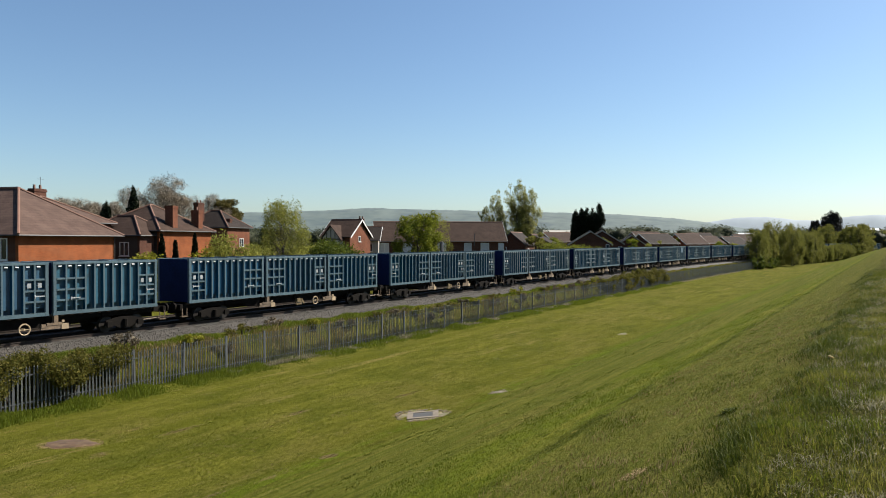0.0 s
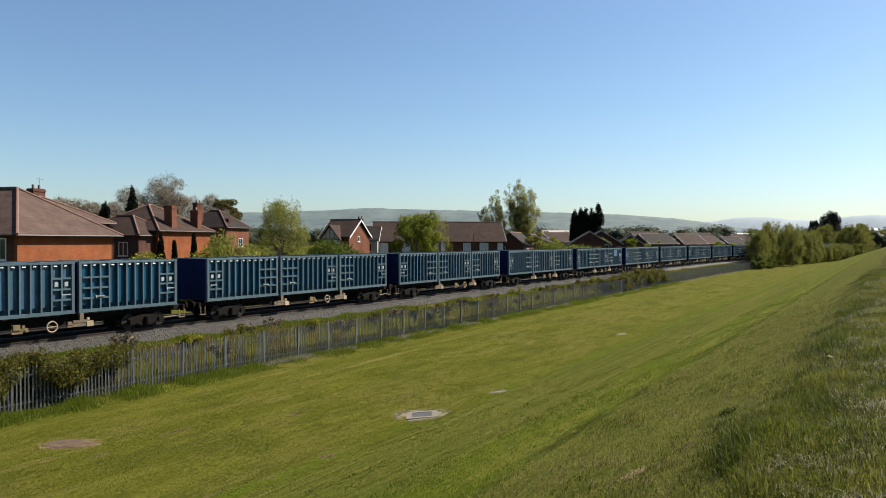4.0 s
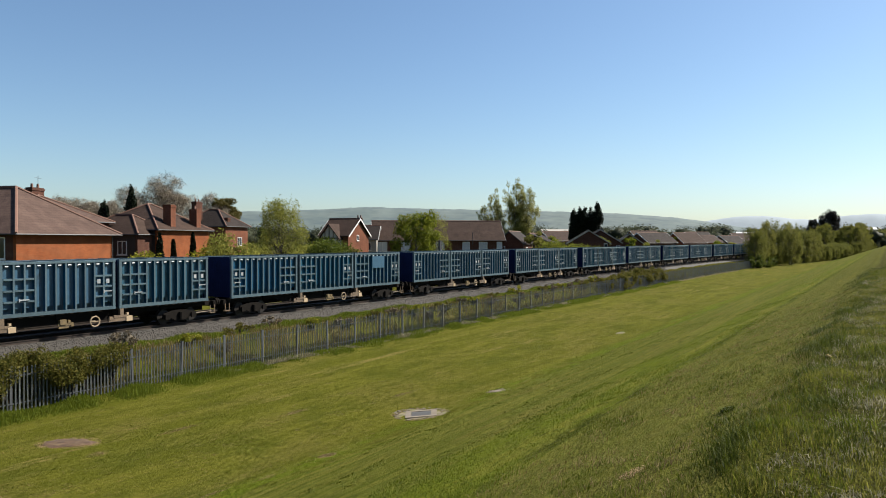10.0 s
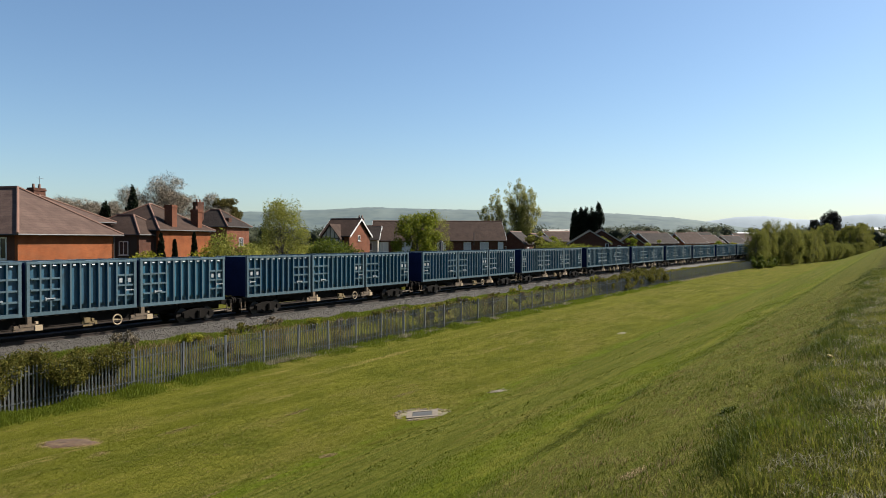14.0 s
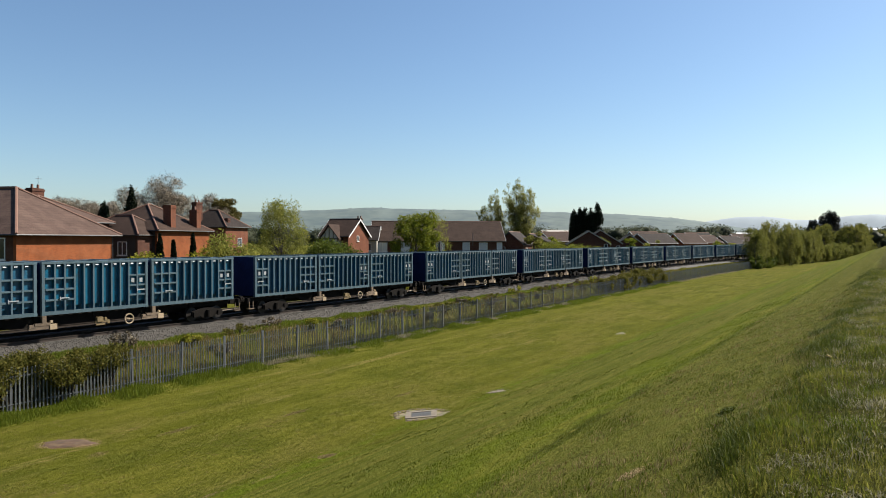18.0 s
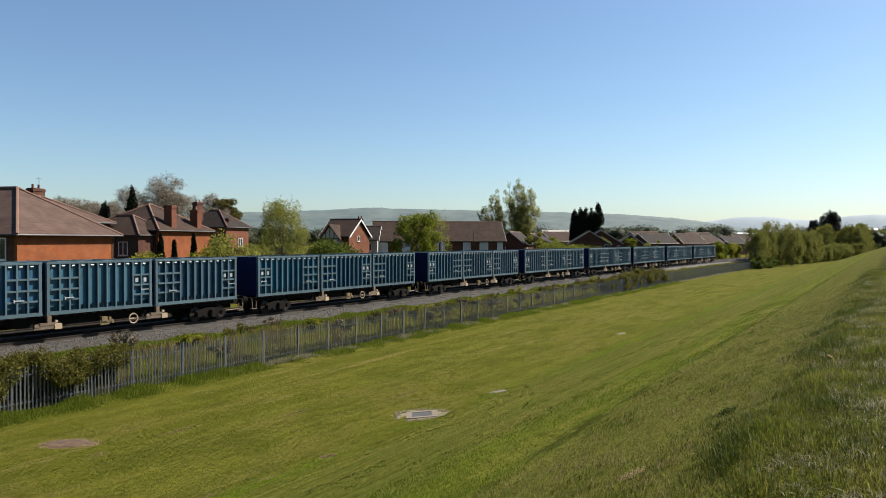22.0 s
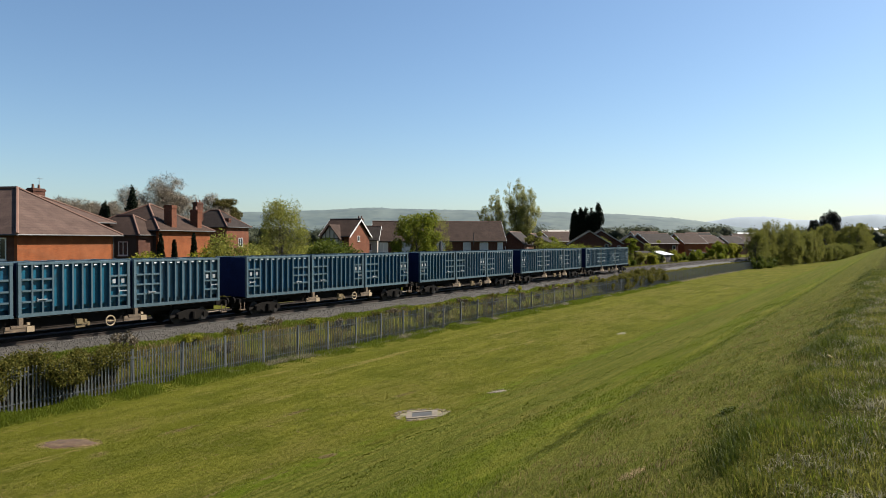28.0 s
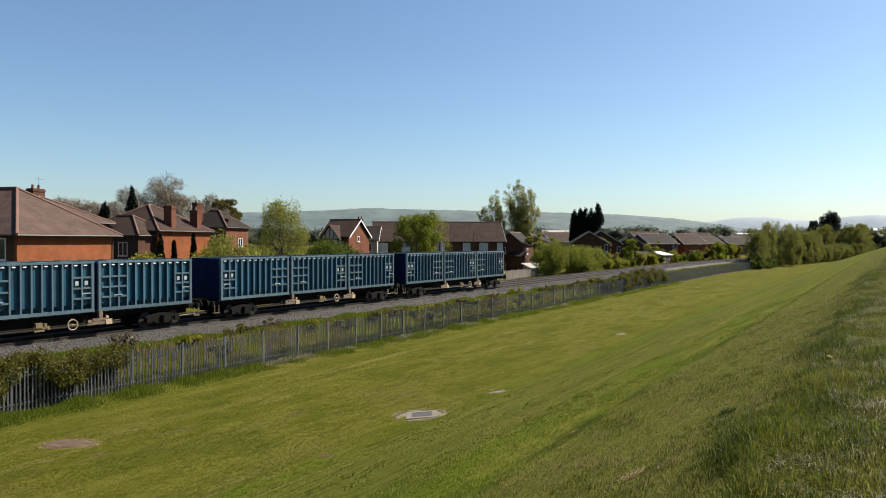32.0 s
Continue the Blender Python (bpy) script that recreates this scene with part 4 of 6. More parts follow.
def gable_house(name_label, x, y, rot, w, d, base, eave, ridge, wall, roof_mat, across=False, windows=(), verge=M_WHITE, glass=None, cat_group="houses beyond the railway"):
    """A house with a plain pitched roof. The ridge runs along its x, or along its y if across."""
    h = thing("house", pose(x, y, 0, 0, 0, rot), name_label, "house", cat_group)
    walls(h, w, d, base, eave, wall)
    o = 0.3
    if across:
        gables = [[(0, yy, eave - 0.1), (w, yy, eave - 0.1), (w / 2, yy, ridge - 0.12)] for yy in (0, d)]
        for g, s in zip(gables, (0.25, -0.25)):
            part("gable", Shape().prism(g, [(a, b + s, c) for a, b, c in g]), wall, h)
        slabs = [[(-o, eave - 0.12), (w / 2, ridge)], [(w + o, eave - 0.12), (w / 2, ridge)]]
        for (xa, za), (xb, zb) in slabs:
            part("roof", Shape().prism([(xa, -o, za), (xb, -o, zb), (xb, -o, zb + 0.13), (xa, -o, za + 0.13)], [(xa, d + o, za), (xb, d + o, zb), (xb, d + o, zb + 0.13), (xa, d + o, za + 0.13)]), roof_mat, h)
            part("verge_board", Shape().prism([(xa, -o - 0.03, za - 0.12), (xb, -o - 0.03, zb - 0.12), (xb, -o - 0.03, zb + 0.14), (xa, -o - 0.03, za + 0.14)], [(xa, -o, za - 0.12), (xb, -o, zb - 0.12), (xb, -o, zb + 0.14), (xa, -o, za + 0.14)]), verge, h)
        part("ridge_tiles", Shape().tube([(w / 2, -o, ridge + 0.13), (w / 2, d + o, ridge + 0.13)], [0.1, 0.1], 6), M_RIDGE, h)
    else:
        gables = [[(xx, 0, eave - 0.1), (xx, d, eave - 0.1), (xx, d / 2, ridge - 0.12)] for xx in (0, w)]
        for g, s in zip(gables, (0.25, -0.25)):
            part("gable", Shape().prism(g, [(a + s, b, c) for a, b, c in g]), wall, h)
        slabs = [[(-o, eave - 0.12), (d / 2, ridge)], [(d + o, eave - 0.12), (d / 2, ridge)]]
        for (ya, za), (yb, zb) in slabs:
            part("roof", Shape().prism([(-o, ya, za), (-o, yb, zb), (-o, yb, zb + 0.13), (-o, ya, za + 0.13)], [(w + o, ya, za), (w + o, yb, zb), (w + o, yb, zb + 0.13), (w + o, ya, za + 0.13)]), roof_mat, h)
            for xx, sg in ((-o, -1), (w + o, 1)):
                part("verge_board", Shape().prism([(xx, ya, za - 0.12), (xx, yb, zb - 0.12), (xx, yb, zb + 0.14), (xx, ya, za + 0.14)], [(xx + sg * 0.03, ya, za - 0.12), (xx + sg * 0.03, yb, zb - 0.12), (xx + sg * 0.03, yb, zb + 0.14), (xx + sg * 0.03, ya, za + 0.14)]), verge, h)
        part("ridge_tiles", Shape().tube([(-o, d / 2, ridge + 0.13), (w + o, d / 2, ridge + 0.13)], [0.1, 0.1], 6), M_RIDGE, h)
        part("gutter", Shape().tube([(-o, -o - 0.05, eave - 0.05), (w + o, -o - 0.05, eave - 0.05)], [0.06, 0.06], 6), M_BLACK, h)
    for kind, u, z, ww, hh, panes in windows:
        if kind == "front":
            window(h, FRONT_WALL(u, z), ww, hh, panes, glass=glass)
        elif kind == "side":
            window(h, SIDE_WALL(u, z), ww, hh, panes)
        elif kind == "right":
            window(h, pose(w + 0.012, u, z, 0, 0, 90), ww, hh, panes)
    return h


# the nearest house: corner towards the line, hipped tile roof
h1 = thing("house", pose(26.3, 50.0, 0, 0, 0, 17), "orange-red brick house with a hipped brown-pink tile roof", "house", "houses beyond the railway")
# the left wall's shade is given as darker brick
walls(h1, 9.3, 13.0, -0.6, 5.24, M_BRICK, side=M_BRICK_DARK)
hip_roof(h1, 9.3, 13.0, 5.24, 8.75, M_TILE, 0.5)
window(h1, SIDE_WALL(1.45, 3.5), 1.1, 1.5, 2)
window(h1, SIDE_WALL(6.0, 3.5), 1.7, 1.5, 3)
window(h1, SIDE_WALL(2.9, 0.6), 1.9, 1.5, 3)
part("drainpipe", Shape().tube([(9.2, -0.08, 5.1), (9.2, -0.08, 0.0)], [0.045, 0.045], 8), M_BLACK, h1)
part("downpipe", Shape().tube([(9.5, 0.2, 5.1), (9.5, 0.2, 0.0)], [0.045, 0.045], 8), M_WHITE, h1, "white plastic downpipe")

# its neighbour behind, with a chimney
h1b = thing("house", pose(36.8, 65.9, 0, 0, 0, 17), "brick house with a hipped tile roof and a brick chimney", "house", "houses beyond the railway")
walls(h1b, 9.0, 11.0, 0.0, 6.64, M_BRICK_DARK)
hip_roof(h1b, 9.0, 11.0, 6.64, 9.2, M_TILE, 0.4)
chimney(h1b, 4.9, 5.3, 7.5, 10.0, 1.5, 0.8, 2, M_BRICK_DARK)
part("aerial", Shape().tube([(5.3, 5.3, 10.0), (5.3, 5.3, 11.2)], [0.02, 0.02], 5).tube([(4.9, 5.3, 11.0), (5.8, 5.3, 11.0)], [0.015, 0.015], 5), M_BLACK, h1b)

# second house in view, with a bay and two chimneys
h2 = thing("house", pose(48.2, 64.6, 0, 0, 0, 17), "orange brick house with a brown hipped roof and two chimneys", "house", "houses beyond the railway")
# dark timber colour on the left wall imitates its shade
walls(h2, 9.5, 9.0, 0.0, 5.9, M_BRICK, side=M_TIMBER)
hip_roof(h2, 9.5, 9.0, 5.9, 8.8, M_TILE_B, 0.4)
# wing walls coloured dark as well, for the shade of the recess
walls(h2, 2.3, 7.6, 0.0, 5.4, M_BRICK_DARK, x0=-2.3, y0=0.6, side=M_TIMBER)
hip_roof(h2, 5.6, 7.6, 5.4, 7.45, M_TILE_B, 0.35, x0=-2.3, y0=0.6)
chimney(h2, 2.9, 0.6, 5.0, 8.6, 0.85, 0.95, 0, M_BRICK_MID)
chimney(h2, 7.6, 0.6, 5.0, 8.3, 0.8, 0.95, 1, M_BRICK_MID)
for u in (2.4, 4.9):
    window(h2, SIDE_WALL(u, 3.3, -2.3), 1.1, 1.4, 2)
window(h2, SIDE_WALL(6.9, 3.2, -2.3), 0.9, 1.8, 1)

h3 = thing("house", pose(74.8, 84.4, 0, 0, 0, 17), "brick house with a hipped grey-brown tile roof", "house", "houses beyond the railway")
walls(h3, 6.4, 8.0, 1.0, 6.86, M_BRICK_MID)
hip_roof(h3, 6.4, 8.0, 6.86, 9.5, M_TILE_G, 0.4)
chimney(h3, 0.3, 5.0, 7.5, 10.6, 1.6, 0.8, 2, M_BRICK_DARK)
chimney(h3, 1.8, 0.8, 6.5, 8.2, 0.7, 0.6, 0, M_BRICK_DARK)
window(h3, FRONT_WALL(4.0, 3.9), 1.2, 1.3, 2)

# house with a half-timbered front gable
h4 = gable_house("brick house with a half-timbered cream front gable", 78.4, 69.0, -78, 4.4, 6.6, 0.3, 5.4, 7.8, M_BRICK_MID, M_TILE_B, windows=(("right", 3.0, 4.7, 0.7, 0.8, 1),))
gab = Shape().prism([(0.5, -0.9, 5.1), (3.3, -0.9, 5.1), (1.9, -0.9, 6.9)], [(0.5, 2.0, 5.1), (3.3, 2.0, 5.1), (1.9, 2.0, 6.9)])
part("front_gable", gab, M_RENDER, h4, "cream rendered gable")
part("gable_wall", Shape().box(0.5, 3.3, -0.9, 0.0, 0.3, 5.1), M_RENDER, h4)
tim = Shape()
for x, zt in ((0.6, 5.2), (1.25, 6.0), (1.9, 6.8), (2.55, 6.0), (3.2, 5.2)):
    tim.box(x - 0.06, x + 0.06, -0.94, -0.90, 3.6, zt)
tim.box(0.5, 3.3, -0.945, -0.90, 5.0, 5.14).box(0.5, 3.3, -0.945, -0.90, 4.3, 4.4)
part("timbering", tim, M_TIMBER, h4, "dark half-timbering")
for xa in (0.2, 3.6):
    part("gable_roof", Shape().prism([(xa, -1.15, 4.85), (1.9, -1.15, 6.95), (1.9, -1.15, 7.1), (xa, -1.15, 5.0)], [(xa, 2.4, 4.85), (1.9, 2.4, 6.95), (1.9, 2.4, 7.1), (xa, 2.4, 5.0)]), M_TILE_B, h4)
h4b = gable_house("grey-roofed house behind the half-timbered one", 89.0, 72.0, -60, 4.0, 6.0, 0.3, 4.9, 7.0, M_RENDER, M_TILE_G, windows=(("front", 2.5, 3.2, 1.3, 1.2, 2),))
chimney(h4b, 0.8, 3.5, 6.0, 8.4, 0.9, 0.7, 2, M_BRICK_DARK)

# long low terrace
terrace = gable_house("brown-roofed brick terrace with white windows", 92.1, 69.8, -50, 21.0, 7.2, -0.3, 4.75, 7.85, M_BRICK_DARK, M_TILE_B,
                      windows=(("front", 1.3, 3.0, 1.5, 1.5, 2), ("front", 5.0, 3.0, 1.5, 1.5, 2), ("front", 10.5, 3.0, 1.5, 1.5, 2), ("front", 14.8, 2.7, 1.2, 1.8, 1), ("front", 17.6, 2.7, 1.4, 1.8, 1), ("front", 20.3, 2.7, 0.9, 1.8, 1)), glass=M_CURTAIN)
part("vent_pipe", Shape().tube([(15.8, -0.5, 4.0), (15.8, -0.5, 6.0)], [0.06, 0.06], 6), M_BLACK, terrace)

# the estate along the line
e1 = gable_house("dark brick house end with a sloping grey-brown roof", 115.5, 60.35, -78, 5.0, 8.0, -0.4, 4.1, 6.25, M_BRICK_DARK, M_TILE_G, across=True, windows=(("front", 1.3, 2.6, 0.9, 1.1, 1), ("right", 3.0, 2.4, 1.1, 1.1, 2)), verge=M_TIMBER)
part("porch_roof", Shape().prism([(2.6, -1.6, 2.0), (5.6, -1.6, 2.0), (5.6, 0, 2.9), (2.6, 0, 2.9)], [(2.6, -1.6, 2.12), (5.6, -1.6, 2.12), (5.6, 0, 3.02), (2.6, 0, 3.02)]), M_TILE_G, e1)
part("porch_wall", Shape().box(2.8, 5.4, -1.4, -0.02, -0.4, 2.05), M_BRICK_DARK, e1)
gable_house("dark brick house with a low grey-brown roof", 128.2, 63.9, -78, 8.0, 8.0, -0.4, 4.3, 6.0, M_BRICK_DARK, M_TILE_G, across=True, verge=M_TIMBER)
gable_house("dark brick gable house with pale verge boards", 141.2, 56.95, -65, 8.5, 6.0, -0.4, 4.1, 6.75, M_BRICK_DARK, M_TILE_G, across=True, windows=(("front", 7.7, 2.6, 0.7, 1.5, 1),), verge=M_RENDER)
gable_house("red-brown brick gable house with pale verge boards", 150.1, 57.9, -65, 9.0, 6.0, -0.4, 4.2, 7.05, M_BRICK_DARK, M_TILE_G, across=True, windows=(("front", 8.3, 2.2, 0.7, 1.5, 1),), verge=M_RENDER)
gable_house("brown gable house beside a long-roofed house", 183.7, 60.6, -66, 6.6, 7.0, -0.4, 3.9, 6.3, M_BRICK_DARK, M_TILE_G, across=True, verge=M_RENDER)
gable_house("brick house with a wide grey-brown roof", 205.1, 58.3, -30, 11.0, 9.0, -0.4, 4.0, 6.8, M_BRICK_DARK, M_TILE_G, windows=(("front", 9.3, 2.2, 1.2, 1.2, 2),))
gable_house("orange brick gable house with a brown roof", 222.3, 52.8, -33, 9.0, 8.5, -0.4, 3.9, 6.9, M_BRICK, M_TILE_B)
gable_house("brick house with a red-brown tile roof", 258.0, 56.0, -33, 11.0, 9.0, -0.4, 4.0, 6.4, M_BRICK, M_TILE_B)
gable_house("dark-roofed house beside garden bushes", 283.0, 51.0, -33, 9.0, 9.0, -0.4, 3.6, 6.4, M_BRICK_DARK, M_TILE_G, windows=(("front", 6.0, 1.4, 1.6, 1.2, 2),))


def garden_shed(x, y, rot, w, d, h, label, wall, roof):
    t = thing("garden_shed", pose(x, y, land(x, y), 0, 0, rot), label, "shed", "garden sheds")
    part("wall", Shape().box(0, w, 0, d, -0.2, h), wall, t)
    part("roof", Shape().prism([(-0.2, -0.25, h - 0.05), (w + 0.2, -0.25, h - 0.05), (w + 0.2, d + 0.2, h + 0.75), (-0.2, d + 0.2, h + 0.75)], [(-0.2, -0.25, h + 0.05), (w + 0.2, -0.25, h + 0.05), (w + 0.2, d + 0.2, h + 0.85), (-0.2, d + 0.2, h + 0.85)]), roof, t)
    part("door", Shape().box(w * 0.35, w * 0.65, -0.04, 0.0, 0, h * 0.85), M_TIMBER, t)


garden_shed(164.0, 47.5, -20, 4.5, 3.0, 2.1, "brown timber garden shed with a dark roof", M_BRICK_DARK, M_TILE_G)
garden_shed(173.5, 46.2, -15, 4.5, 3.0, 2.0, "garden shed with a bright white roof", M_FENCEWOOD, M_WHITE)
garden_shed(101.2, 46.6, -20, 3.4, 2.2, 1.15, "low garden store with a pale roof", M_FENCEWOOD, M_RENDER)
garden_shed(206.0, 45.0, -15, 3.0, 3.0, 2.0, "small pale garden shed", M_RENDER, M_TILE_G)
gable_house("brown-roofed house behind the estate", 168.0, 72.0, -30, 9.0, 8.0, -0.3, 4.6, 6.9, M_BRICK_DARK, M_TILE_B)
gable_house("grey-roofed house behind the estate", 192.0, 77.0, -30, 10.0, 8.0, -0.3, 4.8, 7.2, M_BRICK_DARK, M_TILE_G)
gable_house("red-brown roofed house behind the estate", 240.0, 72.0, -35, 11.0, 8.0, 0.0, 5.0, 7.8, M_BRICK, M_TILE_B)
gable_house("grey-roofed house behind the estate", 300.0, 68.0, -35, 12.0, 8.0, 0.0, 5.0, 8.0, M_BRICK_DARK, M_TILE_G)
gable_house("brown-roofed house behind the estate", 330.0, 56.0, -38, 12.0, 8.0, 0.0, 4.6, 7.6, M_BRICK_DARK, M_TILE_B)


# ---- trees, bushes, grass ----


def leaf_cloud(rng, clumps, count, size, flat=0.5, fuzz=0.14):
    """Small leaves scattered through ellipsoid clumps (x, y, z, rx, ry, rz), thicker towards their outside."""
    vol = np.array([c[3] * c[4] * c[5] for c in clumps]) ** 0.75
    pick = rng.choice(len(clumps), count, p=vol / vol.sum())
    cl = np.array([c[:6] for c in clumps])[pick]
    d = rng.normal(size=(count, 3))
    d /= np.linalg.norm(d, axis=1)[:, None]
    r = rng.uniform(0.15, 1.0, count) ** 0.45
    r *= 1 + fuzz * np.clip(rng.normal(size=count), -2, 1.4)
    c = cl[:, :3] + d * r[:, None] * cl[:, 3:]
    u = rng.normal(size=(count, 3))
    u /= np.linalg.norm(u, axis=1)[:, None]
    v = np.cross(u, rng.normal(size=(count, 3)))
    v /= np.linalg.norm(v, axis=1)[:, None]
    s = size * rng.uniform(0.6, 1.4, count)[:, None]
    vs = np.stack([c - u * s, c - v * s * flat, c + u * s, c + v * s * flat], 1).reshape(-1, 3)
    fs = np.arange(count * 4).reshape(-1, 4)
    return vs, fs


def clump_set(rng, h0, h1, radius, n, spread=1.0, top=0.6, size=1.0, stretch=1.0):
    """Clumps that fill a crown from h0 to h1 with an uneven outline."""
    out = []
    for i in range(n):
        f = rng.uniform(0, 1)
        z = h0 + (h1 - h0) * f
        k = radius * (1 - abs(f - 0.42) ** 1.6 * (1.4 if f > 0.42 else 1.2) * top)
        a = rng.uniform(0, 6.283)
        q = k * math.sqrt(rng.uniform(0.05, 1)) * 0.9 * spread
        r = radius * rng.uniform(0.22, 0.42) * size
        out.append((q * math.cos(a), q * math.sin(a), z, r, r, r * rng.uniform(0.6, 0.95) * stretch))
    return out


def limbs(rng, height, base_r, clumps, fork=0.35):
    sh = Shape()
    top = height * 0.8
    bend = rng.uniform(-0.05, 0.05, 2) * height
    pts = [(bend[0] * f * f, bend[1] * f * f, top * f) for f in (0, 0.25, 0.5, 0.75, 1)]
    sh.tube([(0, 0, -0.3)] + pts, [base_r * 1.25, base_r, base_r * 0.8, base_r * 0.6, base_r * 0.4, base_r * 0.12], 7)
    for c in clumps:
        f = min(0.95, max(fork * 0.6, c[2] / top * 0.62))
        st = Vector((bend[0] * f * f, bend[1] * f * f, top * f))
        en = Vector(c[:3])
        mid = st.lerp(en, 0.5) + Vector((0, 0, -0.06 * (en - st).length))
        r = base_r * 0.32 * (1.1 - f)
        sh.tube([st, mid, en], [r, r * 0.6, r * 0.15], 5)
    return sh


def tree(kind, label, x, y, height, radius, leaf_mat, leaves, size, seed, low=0.25, n=26, trunk=0.16, group="", flat=0.5, top=0.6, z=None, clump=1.0, stretch=1.0):
    rng = np.random.default_rng(seed)
    t = thing(kind, pose(x, y, land(x, y) if z is None else z), label, "tree" if "tree" in kind or "poplar" in kind or "willow" in kind or "cypress" in kind else "bush", group)
    cl = clump_set(rng, height * low, height * 0.93, radius, n, top=top, size=clump, stretch=stretch)
    part("trunk", limbs(rng, height, trunk, cl), M_BARK, t)
    part("crown", soup("crown", *leaf_cloud(rng, cl, leaves, size, flat), leaf_mat), None, t)
    return t


def bush(label, x, y, height, rx, ry, leaf_mat, leaves, size, seed, kind="bush", n=16, group="", z=None, lift=0.0):
    rng = np.random.default_rng(seed)
    t = thing(kind, pose(x, y, land(x, y) if z is None else z), label, "bush", group)
    cl = []
    for i in range(n):
        a, q = rng.uniform(0, 6.283), math.sqrt(rng.uniform(0, 1))
        zz = lift + (height - lift) * rng.uniform(0.15, 0.82) * (1 - 0.22 * q * q)
        r = height * rng.uniform(0.12, 0.25)
        if i % 3 == 2 and kind == "bush":
            # a loose sprig that stands out of the mass
            q, r = 0.7 + 0.5 * q, r * 0.5
            cl.append((rx * q * math.cos(a), ry * q * math.sin(a), lift + (height - lift) * rng.uniform(0.5, 1.0) * (1.25 - 0.55 * q), r, r, r * 1.7))
        else:
            cl.append((rx * q * 0.8 * math.cos(a), ry * q * 0.8 * math.sin(a), zz, max(r, rx * 0.2), max(r, ry * 0.2), r))
    st = Shape()
    for c in cl[:8]:
        st.tube([(c[0] * 0.2, c[1] * 0.2, -0.2), (c[0] * 0.7, c[1] * 0.7, c[2] * 0.6), c[:3]], [0.05, 0.035, 0.01], 5)
    tagged(part("woody_base", st, M_BARK, t), kind="stuff")
    part("foliage", soup("foliage", *leaf_cloud(rng, cl, leaves, size), leaf_mat), None, t)
    return t


def cypress(x, y, height, radius, seed, label, mat=None, group="", blunt=1.15, power=0.8):
    """A dense dark column of foliage that narrows to a rounded tip."""
    rng = np.random.default_rng(seed)
    t = thing("cypress_tree", pose(x, y, land(x, y)), label, "tree", group)
    cl = []
    for i in range(110):
        f = rng.uniform(0.03, 0.97) ** 0.9
        k = radius * min(1.0, blunt * (1 - f) ** power)
        a = rng.uniform(0, 6.283)
        cl.append((0.55 * k * math.cos(a), 0.55 * k * math.sin(a), height * f, 0.45 * k + 0.08, 0.45 * k + 0.08, height * 0.07))
    part("trunk", Shape().tube([(0, 0, -0.3), (0, 0, height * 0.9)], [0.15, 0.03], 7), M_BARK, t)
    part("crown", soup("crown", *leaf_cloud(rng, cl, 16000, 0.15, 0.5, 0.04), mat or L_DARK), None, t)
    return t


def bare_tree(x, y, height, radius, seed, label):
    """A tree not yet in leaf: forking limbs and a haze of twigs."""
    rng = np.random.default_rng(seed)
    t = thing("bare_tree", pose(x, y, land(x, y)), label, "tree", "bare trees")
    sh = Shape()
    tips = []

    def grow(p, d, length, r, depth):
        q = p + d * length
        m = p.lerp(q, 0.5) + Vector(rng.normal(size=3)) * length * 0.05
        sh.tube([p, m, q], [r, r * 0.8, r * 0.6], 5 if depth < 2 else 4)
        if depth == 4:
            tips.append(q)
            return
        for i in range(3):
            e = (d + Vector(rng.normal(size=3)) * 0.42 + Vector((0, 0, 0.12))).normalized()
            grow(q, e, length * rng.uniform(0.62, 0.8), r * 0.55, depth + 1)
    grow(Vector((0, 0, -0.3)), Vector((0, 0, 1)), height * 0.3, height * 0.022, 0)
    part("trunk", sh, M_BARK, t)
    tw = np.array([tuple(q) for q in tips])
    cl = [(*q, radius * 0.2, radius * 0.2, radius * 0.18) for q in tw[::2]] + clump_set(rng, height * 0.35, height * 0.95, radius, 22, 1.0)
    tagged(part("twig_spray", soup("twig_spray", *leaf_cloud(rng, cl, 15000, 0.34, 0.06), L_TWIG), None, t), kind="stuff")
    return t


# gardens behind the line
tree("willow_tree", "yellow-green young willow in a back garden", 52.6, 51.3, 9.4, 3.4, L_WILLOW, 21000, 0.10, 11, low=0.04, n=150, trunk=0.14, flat=0.28, clump=0.46, stretch=2.4, top=0.85)
bush("yellow-green garden bush beside the willow", 46.0, 51.3, 6.6, 2.0, 1.8, L_WILLOW, 6000, 0.12, 12)
bush("dark green clipped hedge behind the line", 57.4, 48.4, 6.6, 3.6, 1.6, L_HEDGE, 13000, 0.12, 13, n=26, kind="hedge")
bush("yellow-green bushes below brick house", 46.5, 56.0, 5.2, 3.0, 1.6, L_LIME, 6000, 0.12, 14)
bush("yellow-green bushes below brick house", 40.8, 56.5, 4.8, 2.6, 1.6, L_LIME, 5000, 0.12, 15)
tree("broadleaf_tree", "bright green tree in fresh leaf by the terrace", 78.6, 53.0, 9.2, 3.4, L_SPRING, 18000, 0.12, 16, low=0.08, n=90, top=0.45, clump=0.55, stretch=1.5)
tree("broadleaf_tree", "thin olive-green tree beside the bright green one", 87.5, 55.5, 9.3, 3.0, L_WILLOW, 8000, 0.10, 17, low=0.06, n=90, flat=0.3, clump=0.5, stretch=2.2, top=0.8)
bush("low yellow-green bush by the terrace", 68.5, 51.0, 4.2, 2.2, 1.5, L_LIME, 4000, 0.12, 18)
bush("green bush by the terrace", 72.5, 52.0, 4.6, 1.8, 1.5, L_HEDGE, 4000, 0.12, 19)
bush("soft yellow-green bush beside the far track", 100.5, 43.2, 5.8, 3.2, 2.2, L_BUSH, 17000, 0.10, 20, n=60)
